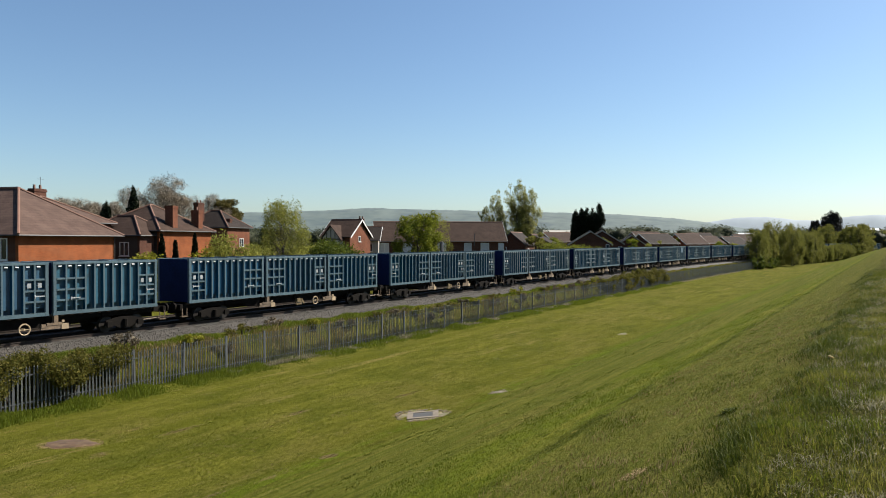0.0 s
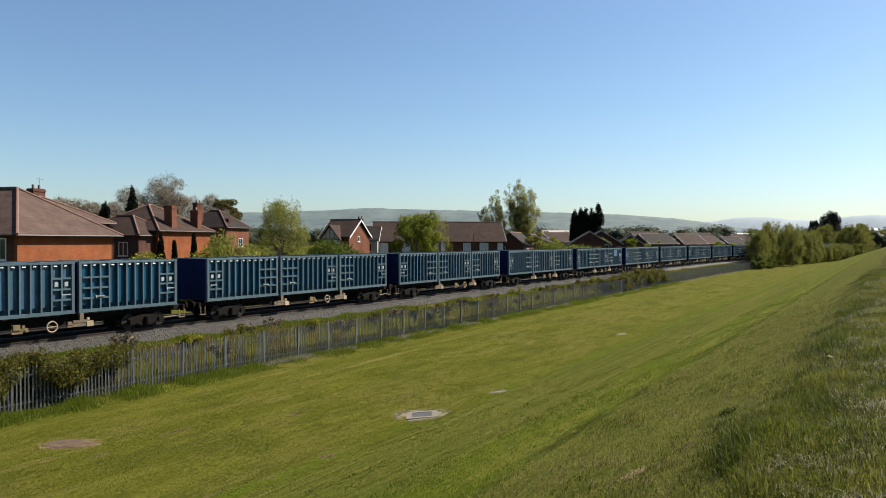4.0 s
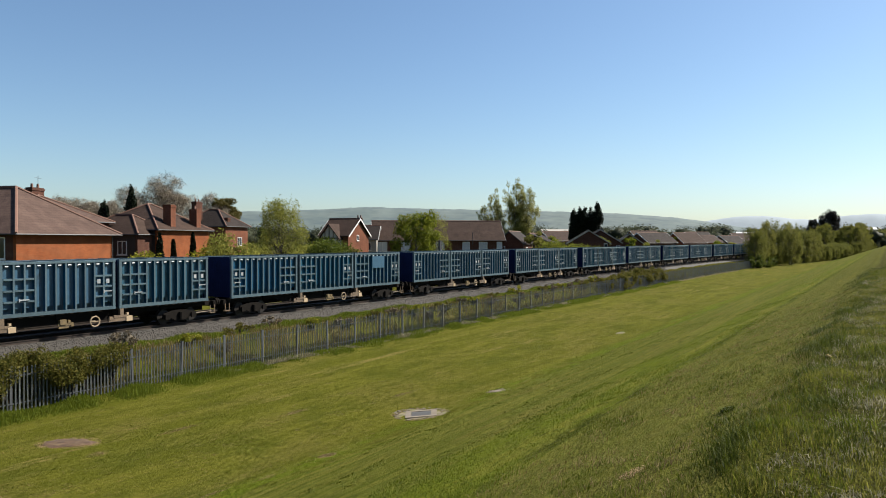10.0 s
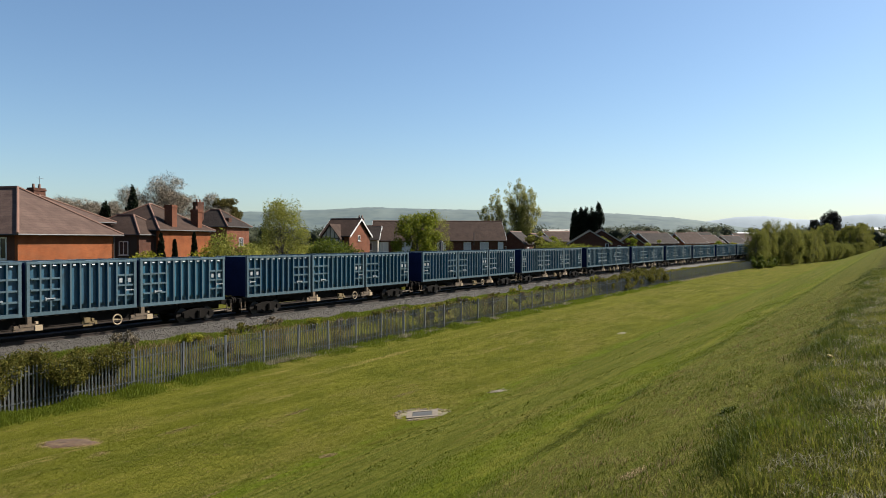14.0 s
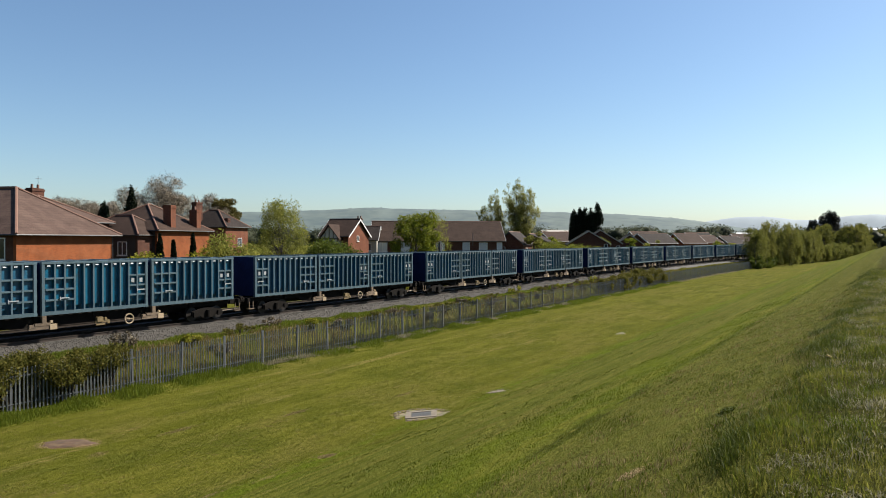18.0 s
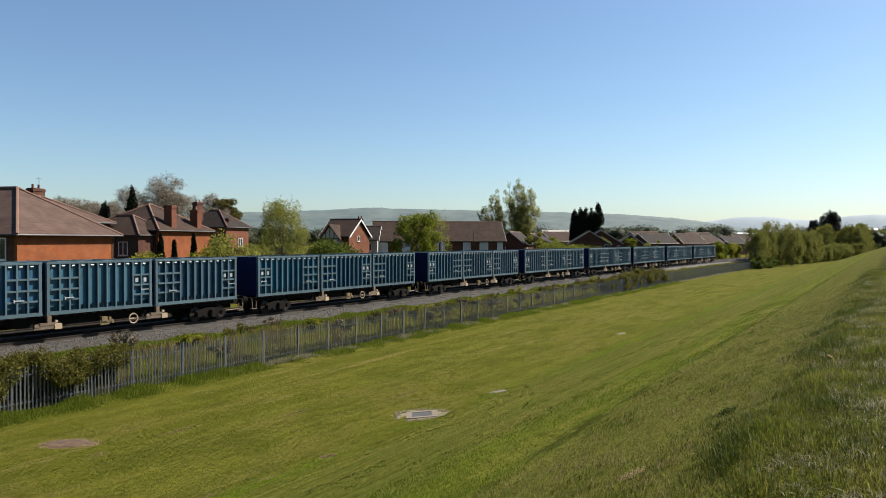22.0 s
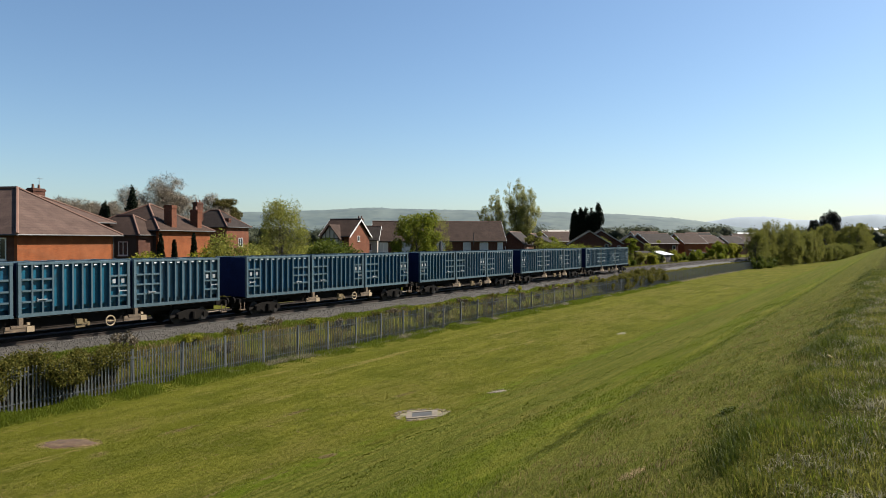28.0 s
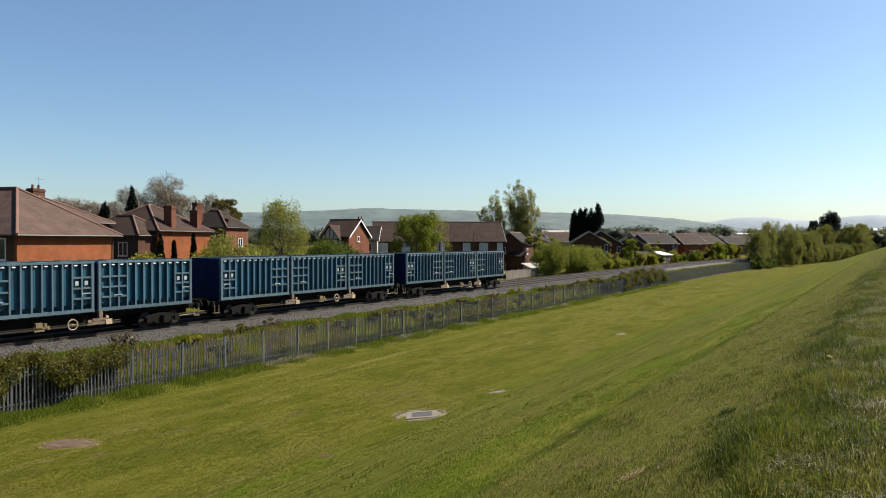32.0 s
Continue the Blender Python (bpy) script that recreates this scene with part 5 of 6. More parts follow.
bush("yellow-green bush beside the far track", 110.6, 42.6, 5.2, 5.4, 2.2, L_BUSH, 19000, 0.10, 21, n=70)
bush("soft yellow-green bush beside the far track", 118.5, 43.8, 5.0, 4.2, 2.0, L_BUSH, 13000, 0.10, 22, n=50)
bush("lime-green garden bush by the estate", 133.0, 44.0, 2.6, 5.0, 1.6, L_LIME, 6000, 0.14, 23)
bush("olive garden bush by the estate", 140.0, 48.0, 4.2, 2.5, 1.6, L_OLIVE, 5000, 0.15, 24)
bush("green garden bush by the estate", 168.0, 47.5, 3.0, 5.0, 1.8, L_HEDGE, 6000, 0.16, 25)
bush("green garden bush by the estate", 196.0, 44.0, 3.6, 5.0, 1.8, L_SPRING, 6000, 0.16, 26)
bush("large yellow-green garden bush by the estate", 208.0, 40.5, 5.2, 6.0, 2.2, L_SPRING, 8000, 0.18, 27)
bush("lime-green rounded garden bush", 219.0, 38.5, 4.6, 4.0, 2.2, L_LIME, 7000, 0.18, 28)
def plume_tree(x, y, plumes, leaves, size, seed, label):
    """A poplar: limbs that fan out from a low fork, each with a leafy plume. plumes: offset across the view, depth, height, fullness."""
    rng = np.random.default_rng(seed)
    t = thing("poplar_tree", pose(x, y, land(x, y)), label, "tree", "poplars")
    sh = Shape().tube([(0, 0, -0.3), (0, 0, 2.0), (0, 0, 4.2)], [0.34, 0.28, 0.24], 8)
    cl = []
    for off, deep, top, full in plumes:
        tip = Vector((off * 0.527 + deep * 0.85, -off * 0.85 + deep * 0.527, top))
        fork = Vector((0, 0, rng.uniform(2.6, 4.2)))
        bow = Vector((tip.x * 0.62, tip.y * 0.62, fork.z + (top - fork.z) * 0.48))
        line = [fork * (1 - f) ** 2 + bow * (2 * f * (1 - f)) + tip * f * f for f in (0, 0.2, 0.4, 0.6, 0.8, 1.0)]
        sh.tube(line, [0.17, 0.13, 0.10, 0.07, 0.045, 0.015], 6)
        for i in range(26):
            f = rng.uniform(0.34, 1.0)
            k = min(5, int(f * 5))
            c = line[k].lerp(line[min(5, k + 1)], f * 5 - k)
            w = full * (0.25 + 0.75 * math.sin(math.pi * min(1.0, (f - 0.2) / 0.95)))
            e = c + Vector(rng.normal(size=3)) * w * 0.55 + Vector((0, 0, 0.3 * w))
            r = full * rng.uniform(0.22, 0.42)
            cl.append((e.x, e.y, e.z, r, r, r * 1.7))
            sh.tube([c, c.lerp(e, 0.6), e], [0.03, 0.02, 0.008], 4)
    part("trunk", sh, M_BARK, t)
    part("crown", soup("crown", *leaf_cloud(rng, cl, leaves, size, 0.45), L_POPLAR), None, t)


plume_tree(146.0, 70.5, [(-2.3, 0.5, 16.6, 1.6), (-0.7, -0.6, 17.3, 1.7), (1.3, 0.4, 16.5, 1.8), (2.5, -0.5, 14.6, 1.8), (3.3, 0.6, 11.6, 1.6), (0.6, 1.5, 14.0, 1.8), (-1.4, -1.4, 13.4, 1.4), (2.0, -1.2, 10.4, 1.7), (0.4, -0.2, 11.6, 1.7)], 24000, 0.13, 40, "tall poplar with thin yellow-green spring leaves")
plume_tree(145.0, 72.6, [(-3.2, 0.4, 15.2, 1.35), (-4.2, -0.6, 13.4, 1.1), (-6.0, 0.3, 11.8, 1.1), (-6.8, -0.5, 10.4, 1.0), (-2.4, 1.2, 11.4, 1.2), (-5.0, 0.9, 10.0, 1.1)], 9000, 0.13, 41, "leaning poplar with sparse yellow-green spring leaves")
for i, (y, h, r) in enumerate(((63.6, 12.3, 1.3), (62.2, 12.6, 1.3), (60.8, 12.8, 1.3), (59.6, 12.6, 1.3), (57.9, 13.9, 1.5))):
    cypress(161.5 + 0.3 * (i % 2), y, h, r, 50 + i, "dark green columnar cypress in a close row", group="row of cypresses", blunt=2.2, power=0.62)
cypress(51.5, 78.2, 8.6, 1.0, 60, "small dark cypress behind the houses")
cypress(59.0, 84.3, 11.6, 2.1, 61, "dark conifer behind the houses")
cypress(56.5, 86.5, 9.6, 2.0, 62, "dark conifer behind the houses")
cypress(47.0, 62.6, 5.6, 0.65, 63, "narrow dark conifer against the brick house")
cypress(49.1, 63.2, 5.0, 0.35, 64, "narrow dark conifer against the brick house")
cypress(51.4, 63.0, 5.7, 0.5, 65, "narrow dark conifer against the brick house")
bare_tree(77.4, 102.9, 15.0, 4.6, 70, "bare grey-brown tree behind the houses")
bare_tree(65.1, 103.8, 11.2, 3.5, 71, "bare grey-brown tree behind the houses")
bare_tree(60.5, 101.0, 10.6, 3.5, 72, "bare grey-brown tree behind the houses")
bare_tree(69.0, 101.5, 10.4, 3.5, 73, "bare grey-brown tree behind the houses")
bare_tree(56.0, 99.0, 10.0, 4.0, 76, "bare grey-brown tree behind the houses")
bare_tree(73.0, 104.5, 12.5, 4.0, 77, "bare grey-brown tree behind the houses")
bare_tree(81.5, 104.0, 13.0, 4.0, 78, "bare grey-brown tree behind the houses")
bare_tree(88.7, 103.7, 12.6, 3.5, 74, "bare grey-brown tree behind the houses")
tree("broadleaf_tree", "rounded olive-brown tree behind the houses", 90.2, 102.0, 12.2, 2.8, L_RUST, 16000, 0.15, 75, low=0.2, n=60, clump=0.95)
# the wood where the line bends away
_r = random.Random(5)
for i in range(40):
    s = 190 + i * 3.1 + _r.uniform(-1.5, 1.5)
    p = along(s, _r.uniform(4.8, 10.0) if i > 4 else _r.uniform(4.6, 6.5))
    tall = _r.uniform(8.0, 9.8) if i < 5 else _r.uniform(4.2, 5.8) if s > 254 else _r.uniform(8.8, 11.8)
    tree("wood_tree", "slender olive-green young tree at the edge of a wood", p.x, p.y, tall, max(2.0, tall * _r.uniform(0.24, 0.34)), (L_WOOD, L_WOOD, L_WOOD_PALE)[i % 3], 7000, 0.12, 100 + i, low=0.05, n=80, trunk=0.10, clump=0.5, group="trees of the wood", z=-1.6, stretch=2.6, top=0.9)
for i in range(7):
    p = along(322 + i * 4.0, _r.uniform(5.0, 8.0))
    tree("wood_tree", "olive-green tree at the far end of the wood", p.x, p.y, _r.uniform(11.5, 13.5), _r.uniform(2.6, 3.4), (L_WOOD, L_WOOD_PALE)[i % 2], 7000, 0.14, 190 + i, low=0.05, n=80, trunk=0.12, clump=0.5, group="trees of the wood", z=-1.2, stretch=2.0)
for i, (s, off, h, w) in enumerate(((262, 9.5, 5.0, 4.0), (275, 10.5, 6.0, 4.5), (292, 10.0, 5.2, 4.5))):
    p = along(s, off)
    bush("rounded grey-green shrub in front of the wood", p.x, p.y, h, w, 2.6, L_WOOD, 7000, 0.13, 180 + i, n=34, group="shrubs of the wood", z=-1.4)
for i in range(3):
    s = 187 + i * 7
    p = along(s, 7.4)
    bush("dark bramble at the edge of a wood", p.x, p.y, _r.uniform(2.2, 3.4), 4.5, 1.6, L_HEDGE, 3500, 0.2, 140 + i, group="brambles of the wood")
tree("pine_tree", "tall dark pine beyond the wood", 373.5, 24.2, 20.0, 6.2, L_PINE, 20000, 0.24, 150, low=0.10, n=70, z=-1.0, clump=0.62, stretch=2.4, top=0.75)
tree("pine_tree", "dark pine beyond the wood", 368.0, 29.5, 15.0, 4.5, L_PINE, 13000, 0.24, 151, low=0.10, n=50, z=-1.0, clump=0.62, stretch=2.4, top=0.75)
for i in range(10):
    s = 345 + i * 11
    p = along(s, _r.uniform(-14, -7))
    tree("wood_tree", "olive-green tree beyond the bend of the line", p.x, p.y, _r.uniform(10, 14), _r.uniform(3.5, 5.0), (L_WOOD, L_WOOD_PALE)[i % 2], 8000, 0.2, 160 + i, low=0.06, n=70, clump=0.55, stretch=1.8, group="trees beyond the bend", z=-1.0)
# hedges and shrubs of the estate gardens
for i in range(17):
    x = 116 + i * 6.6 + _r.uniform(-1.5, 1.5)
    y = along(x, -9.5 - _r.uniform(0, 2.5)).y
    bush(("olive garden shrub by the estate", "yellow-green garden shrub by the estate", "dark green garden hedge by the estate")[i % 3], x, y, _r.uniform(1.6, 3.4), _r.uniform(2.2, 4.5), 1.5, (L_OLIVE, L_LIME, L_HEDGE)[i % 3], 3500, 0.15, 300 + i, group="garden shrubs of the estate")
for i in range(9):
    x = 120 + i * 15 + _r.uniform(-3, 3)
    y = along(x, -16 - _r.uniform(0, 14)).y
    tree("garden_tree", "small olive-green garden tree among the houses", x, y, _r.uniform(4.5, 7.0), _r.uniform(1.6, 2.6), (L_OLIVE, L_SPRING, L_WILLOW)[i % 3], 3500, 0.16, 330 + i, low=0.15, n=18, group="garden trees of the estate")



# ---- grass in blades ----


def blades(name, mat, count, rng, place, tall, wide, label, lean=0.35, bias=(0.0, 0.0)):
    """Single bent blades. place(rng, n) gives arrays of x and y and a factor for the height."""
    x, y, k = place(rng, count)
    n = len(x)
    z = np.array([land(a, b) for a, b in zip(x, y)])
    h = tall * k * rng.uniform(0.5, 1.3, n)
    a = rng.uniform(0, 6.283, n)
    w = wide * rng.uniform(0.7, 1.3, n)
    d = rng.normal(size=(n, 2)) * lean + np.array(bias)
    base = np.stack([x, y, z - 0.02], 1)
    side = np.stack([np.cos(a) * w, np.sin(a) * w, np.zeros(n)], 1)
    mid = base + np.stack([d[:, 0] * h * 0.35, d[:, 1] * h * 0.35, h * 0.6], 1)
    tip = base + np.stack([d[:, 0] * h, d[:, 1] * h, h * np.maximum(0.25, 1 - 0.25 * np.abs(d).sum(1))], 1)
    vs = np.stack([base - side, base + side, mid + side * 0.7, tip, mid - side * 0.7], 1).reshape(-1, 3)
    fs = (np.arange(n)[:, None, None] * 5 + np.array([[0, 1, 2], [0, 2, 4], [4, 2, 3]])).reshape(-1, 3)
    return tagged(new(name, soup(name, vs, fs, mat)), label, "grass", kind="stuff")


def patchy(x, y, size, seed):
    return np.array([noise.noise(Vector((a * size, b * size, seed))) for a, b in zip(x, y)])


def crest_place(lo, hi, seed, size, far=45.0):
    """Upper bank: thicker near the camera, in uneven patches."""
    def f(rng, n):
        x = 1.2 * (far / 1.2) ** rng.uniform(0, 1, n)
        # the growth goes on, thinner, beside and behind the tripod
        back = np.arange(n) % 9 == 0
        x[back] = 2.5 - 8.5 * rng.uniform(0, 1, back.sum()) ** 1.4
        y = rng.uniform(lo, hi, n) + 0.25 * np.sin(x * 0.9 + seed)
        p = patchy(x, y, size, seed)
        keep = p > rng.uniform(-0.6, 0.35, n)
        x, y, p = x[keep], y[keep], p[keep]
        return x, y, np.clip(0.75 + 0.9 * p, 0.35, 1.7) * np.clip(0.8 + x / 60, 0.8, 1.4) * np.clip((2.4 - y) / 1.6, 0.35, 1.0)
    return f


def strip_place(s0, s1, o0, o1, seed, size, fade=False):
    def f(rng, n):
        s = s0 + (s1 - s0) * rng.uniform(0, 1, n) ** 1.5
        u = rng.uniform(0, 1, n)
        o = o0 + (o1 - o0) * (1 - np.sqrt(1 - u) if fade else u)
        p = patchy(s, o, size, seed)
        keep = p > rng.uniform(-0.9, 0.1, n)
        s, o, p = s[keep], o[keep], p[keep]
        q = [along(a, b) for a, b in zip(s, o)]
        k = np.clip(1.25 - (o - o0) / (o1 - o0), 0.3, 1.0) if fade else 1.0
        return np.array([v.x for v in q]), np.array([v.y for v in q]), np.clip(0.8 + p, 0.4, 1.6) * k
    return f


def field_place(x0, x1, y0, y1, seed, size, clusters, spread, thin=0.0):
    """Small clusters of blades over a stretch of the field, nearer ones more, in uneven patches along the mower's way."""
    def f(rng, n):
        m = n // clusters
        cx = x0 * (x1 / x0) ** rng.uniform(0, 1, clusters)
        cy = rng.uniform(y0, y1, clusters)
        keep = np.array([noise.noise(Vector((a * size * 0.3, b * size, seed))) for a, b in zip(cx, cy)]) > rng.uniform(-0.25 + thin, 0.3 + thin, clusters)
        cx, cy = cx[keep], cy[keep]
        r = spread * rng.uniform(0.4, 1.3, len(cx))
        k = rng.uniform(0.6, 1.3, len(cx))
        x = (cx[:, None] + rng.normal(size=(len(cx), m)) * r[:, None] * 1.6).ravel()
        y = (cy[:, None] + rng.normal(size=(len(cx), m)) * r[:, None]).ravel()
        return x, y, np.repeat(k, m)
    return f


blades("long_grass", M_ROUGH, 150000, np.random.default_rng(21), crest_place(-1.3, 0.95, 1.3, 1.3), 0.088, 0.0030, "long rough green grass on the crest of the bank", 0.4, (0.25, 0.0))
blades("lush_grass", M_LUSH, 55000, np.random.default_rng(22), crest_place(-0.6, 1.0, 7.7, 1.1), 0.11, 0.0030, "dark lush grass tufts on the bank", 0.35, (0.2, 0.1))
blades("dry_grass", M_DRY, 62000, np.random.default_rng(23), crest_place(-1.3, 0.7, 4.1, 3.2, 36.0), 0.10, 0.0034, "pale dry grass stalks on the crest of the bank", 0.7)
blades("slope_grass", M_BLADE, 130000, np.random.default_rng(24), crest_place(0.9, 4.6, 9.1, 1.1, 30.0), 0.08, 0.0036, "short rough grass on the slope of the bank", 0.4, (0.45, 0.1))
blades("slope_clumps", M_LUSH, 42000, np.random.default_rng(38), field_place(3.0, 30.0, 0.9, 4.0, 3.4, 1.6, 4200, 0.06), 0.062, 0.0034, "green clumps on the upper slope of the bank", 0.4, (0.8, 0.15))
blades("slope_straw", M_BROWN, 18000, np.random.default_rng(39), field_place(3.0, 30.0, 1.0, 4.0, 8.4, 1.9, 2400, 0.07), 0.07, 0.0034, "withered straw in the grass of the upper slope", 0.5, (0.7, 0.1))
blades("lower_slope_grass", M_FOOT, 60000, np.random.default_rng(34), field_place(6.0, 45.0, 3.8, 6.6, 4.4, 0.9, 6000, 0.09), 0.055, 0.0045, "bright green mown grass below the crest", 0.5, (0.4, 0.1))
blades("mown_tufts", M_TUFT, 48000, np.random.default_rng(35), field_place(9.0, 60.0, 6.0, 28.0, 5.4, 0.7, 4000, 0.08, 0.12), 0.05, 0.008, "dark tufts in the mown field", 0.6)
blades("mown_clippings", M_BROWN, 44000, np.random.default_rng(36), field_place(9.0, 70.0, 13.0, 28.0, 11.4, 0.5, 4000, 0.12, 0.08), 0.05, 0.007, "straw-coloured clippings left on the mown field", 1.2)
blades("fence_foot_grass", M_FOOT, 150000, np.random.default_rng(25), strip_place(12, 120, 5.9, 8.0, 2.2, 0.6, True), 0.30, 0.011, "bright green unmown grass at the foot of the fence")
blades("fence_foot_dry_grass", M_DRY, 20000, np.random.default_rng(37), strip_place(26, 170, 6.35, 6.9, 6.6, 0.5), 0.24, 0.012, "pale dry grass along the foot of the fence", 0.6)
blades("verge_grass", M_FOOT, 60000, np.random.default_rng(26), strip_place(12, 120, 2.7, 4.0, 3.2, 0.5), 0.24, 0.016, "bright rough grass between fence and ballast", 0.5)
blades("verge_dry_grass", M_BROWN, 30000, np.random.default_rng(27), strip_place(12, 130, 4.0, 6.2, 5.2, 0.7), 0.45, 0.010, "dry stalks behind the fence", 0.5)
blades("verge_lush_grass", M_LUSH, 24000, np.random.default_rng(28), strip_place(12, 230, 3.6, 6.0, 8.2, 0.4), 0.22, 0.016, "green grass behind the fence", 0.5)

blades("far_side_grass", M_BLADE, 26000, np.random.default_rng(31), strip_place(50, 240, -11.0, -6.7, 7.2, 0.3), 0.30, 0.03, "rough grass beyond the far track", 0.5)
blades("far_verge_grass", M_BLADE, 32000, np.random.default_rng(30), strip_place(85, 250, 2.6, 6.2, 6.2, 0.3), 0.34, 0.03, "rough olive grass beside the far track", 0.5)

# dark tussocks along the break of the slope
_q = np.random.default_rng(77)


def tussock_place(rng, n):
    xs, ys, ks = [], [], []
    for i in range(64):
        x = 4.2 + 46 * (i / 64) ** 1.3 + rng.uniform(-0.4, 0.4)
        y = rng.normal(0.85, 0.2) if i % 3 else rng.normal(0.2, 0.5)
        m = n // 64
        r = rng.uniform(0.10, 0.24) * (1 + x / 40)
        xs.append(x + rng.normal(size=m) * r * 1.5)
        ys.append(y + rng.normal(size=m) * r * 0.8)
        ks.append(np.full(m, rng.uniform(0.7, 1.3)))
    return np.concatenate(xs), np.concatenate(ys), np.concatenate(ks)


blades("tussock_grass", M_TUFT, 64 * 460, _q, tussock_place, 0.105, 0.0032, "dark green tussocks at the edge of the crest", 0.4, (0.3, 0.2))

blades("withered_grass", M_BROWN, 30000, np.random.default_rng(29), crest_place(1.1, 4.0, 14.1, 1.5, 30.0), 0.07, 0.0034, "withered brown grass on the upper slope", 0.5, (0.4, 0.1))


def ring_place(x, y, rx, ry):
    def f(rng, n):
        a, r = rng.uniform(0, 6.283, n), np.sqrt(rng.uniform(0, 1, n))
        return x + rx * r * np.cos(a), y + ry * r * np.sin(a), 1.15 - 0.5 * r
    return f


for sx, sy, rx, ry in ((6.4, 1.95, 0.26, 0.09), (6.75, 1.5, 0.14, 0.07)):
    blades("dead_grass", M_DEAD, 1800, np.random.default_rng(int(sx * 100)), ring_place(sx, sy, rx, ry), 0.035, 0.004, "reddish straw-coloured dead grass on the bank", 0.9)

for sx, sy, rx, ry in ((17.5, 22.3, 1.3, 0.22), (14.2, 22.1, 0.6, 0.25), (15.2, 15.4, 0.9, 0.16), (13.4, 15.7, 0.8, 0.16), (17.6, 15.1, 0.35, 0.25), (22.0, 20.5, 1.6, 0.15), (27.0, 18.6, 1.8, 0.15)):
    blades("straw_streak", M_STRAW, 2600, np.random.default_rng(int(sx * 100)), ring_place(sx, sy, rx, ry * 1.7), 0.035, 0.012, "streak of straw-coloured dead grass in the field", 1.3)

# brambles through and over the fence
_r = random.Random(8)
for i in range(9):
    s = 11.5 + i * 1.05
    p = along(s, 6.05 - 0.2 * (i % 3))
    bush("yellow-green bramble growing over the fence", p.x, p.y, 2.35 - 0.07 * i, 1.1, 0.8, L_BRAMBLE, 4000, 0.055, 200 + i, "bramble", 16, "brambles at the fence", lift=0.75)
for i in range(7):
    p = along(89 + i * 3.9, 5.5)
    bush("olive bramble growing over the fence", p.x, p.y, (1.8, 2.1, 2.4, 2.6, 2.7, 2.6, 2.2)[i], 2.8, 1.2, L_BRAMBLE, 7000, 0.085, 220 + i, "bramble", 30, "brambles at the fence")
for i in range(34):
    s = 20 + i * 2.6 + _r.uniform(-0.8, 0.8)
    p = along(s, _r.uniform(3.2, 5.4))
    bush("low mixed scrub between fence and ballast", p.x, p.y, _r.uniform(0.5, 1.1), _r.uniform(0.8, 1.5), 0.7, (L_BRAMBLE, L_STRAW, L_LIME, L_STRAW)[i % 4], 700, 0.06, 240 + i, "scrub", 8, "scrub by the line")

blades("weed_leaves", M_TUFT, 500, np.random.default_rng(290), ring_place(9.1, 1.65, 0.17, 0.08), 0.07, 0.010, "small dark green weed on the slope of the bank", 0.9)

# bare patches and covers in the field


def patch(x, y, rx, ry, rot, seed, label, mat, name="earth_patch", up=0.05):
    """A low uneven mound with a ragged edge, following the land."""
    rng = np.random.default_rng(seed)
    vs, fs, n = [], [], 28
    wob = [1 + 0.10 * math.sin(3 * 2 * math.pi * i / n + seed) + 0.06 * rng.normal() for i in range(n)]
    for ring, f in enumerate((0.0, 0.5, 0.85, 1.0)):
        for i in range(n):
            a = 2 * math.pi * i / n
            k = f * wob[i]
            px, py = rx * k * math.cos(a), ry * k * math.sin(a)
            c, s = math.cos(radians(rot)), math.sin(radians(rot))
            wx, wy = x + px * c - py * s, y + px * s + py * c
            vs.append((wx, wy, land(wx, wy) + (up * (1, 0.95, 0.7, -0.5)[ring]) + 0.006 * rng.normal() * (0 < f < 0.9)))
    for r in range(3):
        for i in range(n):
            j = (i + 1) % n
            fs.append((r * n + i, r * n + j, (r + 1) * n + j, (r + 1) * n + i))
    return tagged(new(name, soup(name, np.array(vs), np.array(fs), mat)), label, "bare ground", "bare patches")


def cover(x, y, rot, size, label):
    up = Vector((land(x - 0.5, y) - land(x + 0.5, y), land(x, y - 0.5) - land(x, y + 0.5), 1.0))
    tilt = Vector((0, 0, 1)).rotation_difference(up).to_matrix().to_4x4()
    t = thing("manhole_cover", pose(x, y, land(x, y)) @ tilt @ pose(0, 0, 0, 0, 0, rot), label, "manhole cover")
    o, i = size, size * 0.64
    sh = Shape()
    for q in ((-o, o, -o, -i), (-o, o, i, o), (-o, -i, -i, i), (i, o, -i, i)):
        sh.box(*q, -0.25, 0.055)
    part("concrete_collar", sh, M_CONCRETE, t, "pale weathered concrete collar")
    lid = Shape().box(-i + 0.01, i - 0.01, -i + 0.01, i - 0.01, -0.1, 0.045)
    for k in range(7):
        a = -i + 0.08 + (2 * i - 0.16) * k / 6
        lid.box(a - 0.012, a + 0.012, -i + 0.06, i - 0.06, 0.045, 0.048)
    part("lid", lid, M_COVER, t, "grey iron lid")
    return t


patch(23.9, 15.8, 1.05, 0.95, -57, 3, "bare stony earth round a manhole", M_GRAVEL, up=0.012)
cover(23.9, 15.8, -57, 0.62, "square grey iron manhole cover in a concrete collar")
patch(14.4, 24.1, 0.95, 0.60, -57, 14, "bare reddish-brown earth patch in the grass", M_EARTH, up=0.03)


def rim_place(x, y, rx, ry, rot, inner):
    def f(rng, n):
        a, r = rng.uniform(0, 6.283, n), rng.uniform(inner, 1.12, n)
        px, py = rx * r * np.cos(a), ry * r * np.sin(a)
        c, s = math.cos(radians(rot)), math.sin(radians(rot))
        return x + px * c - py * s, y + px * s + py * c, np.ones(n)
    return f


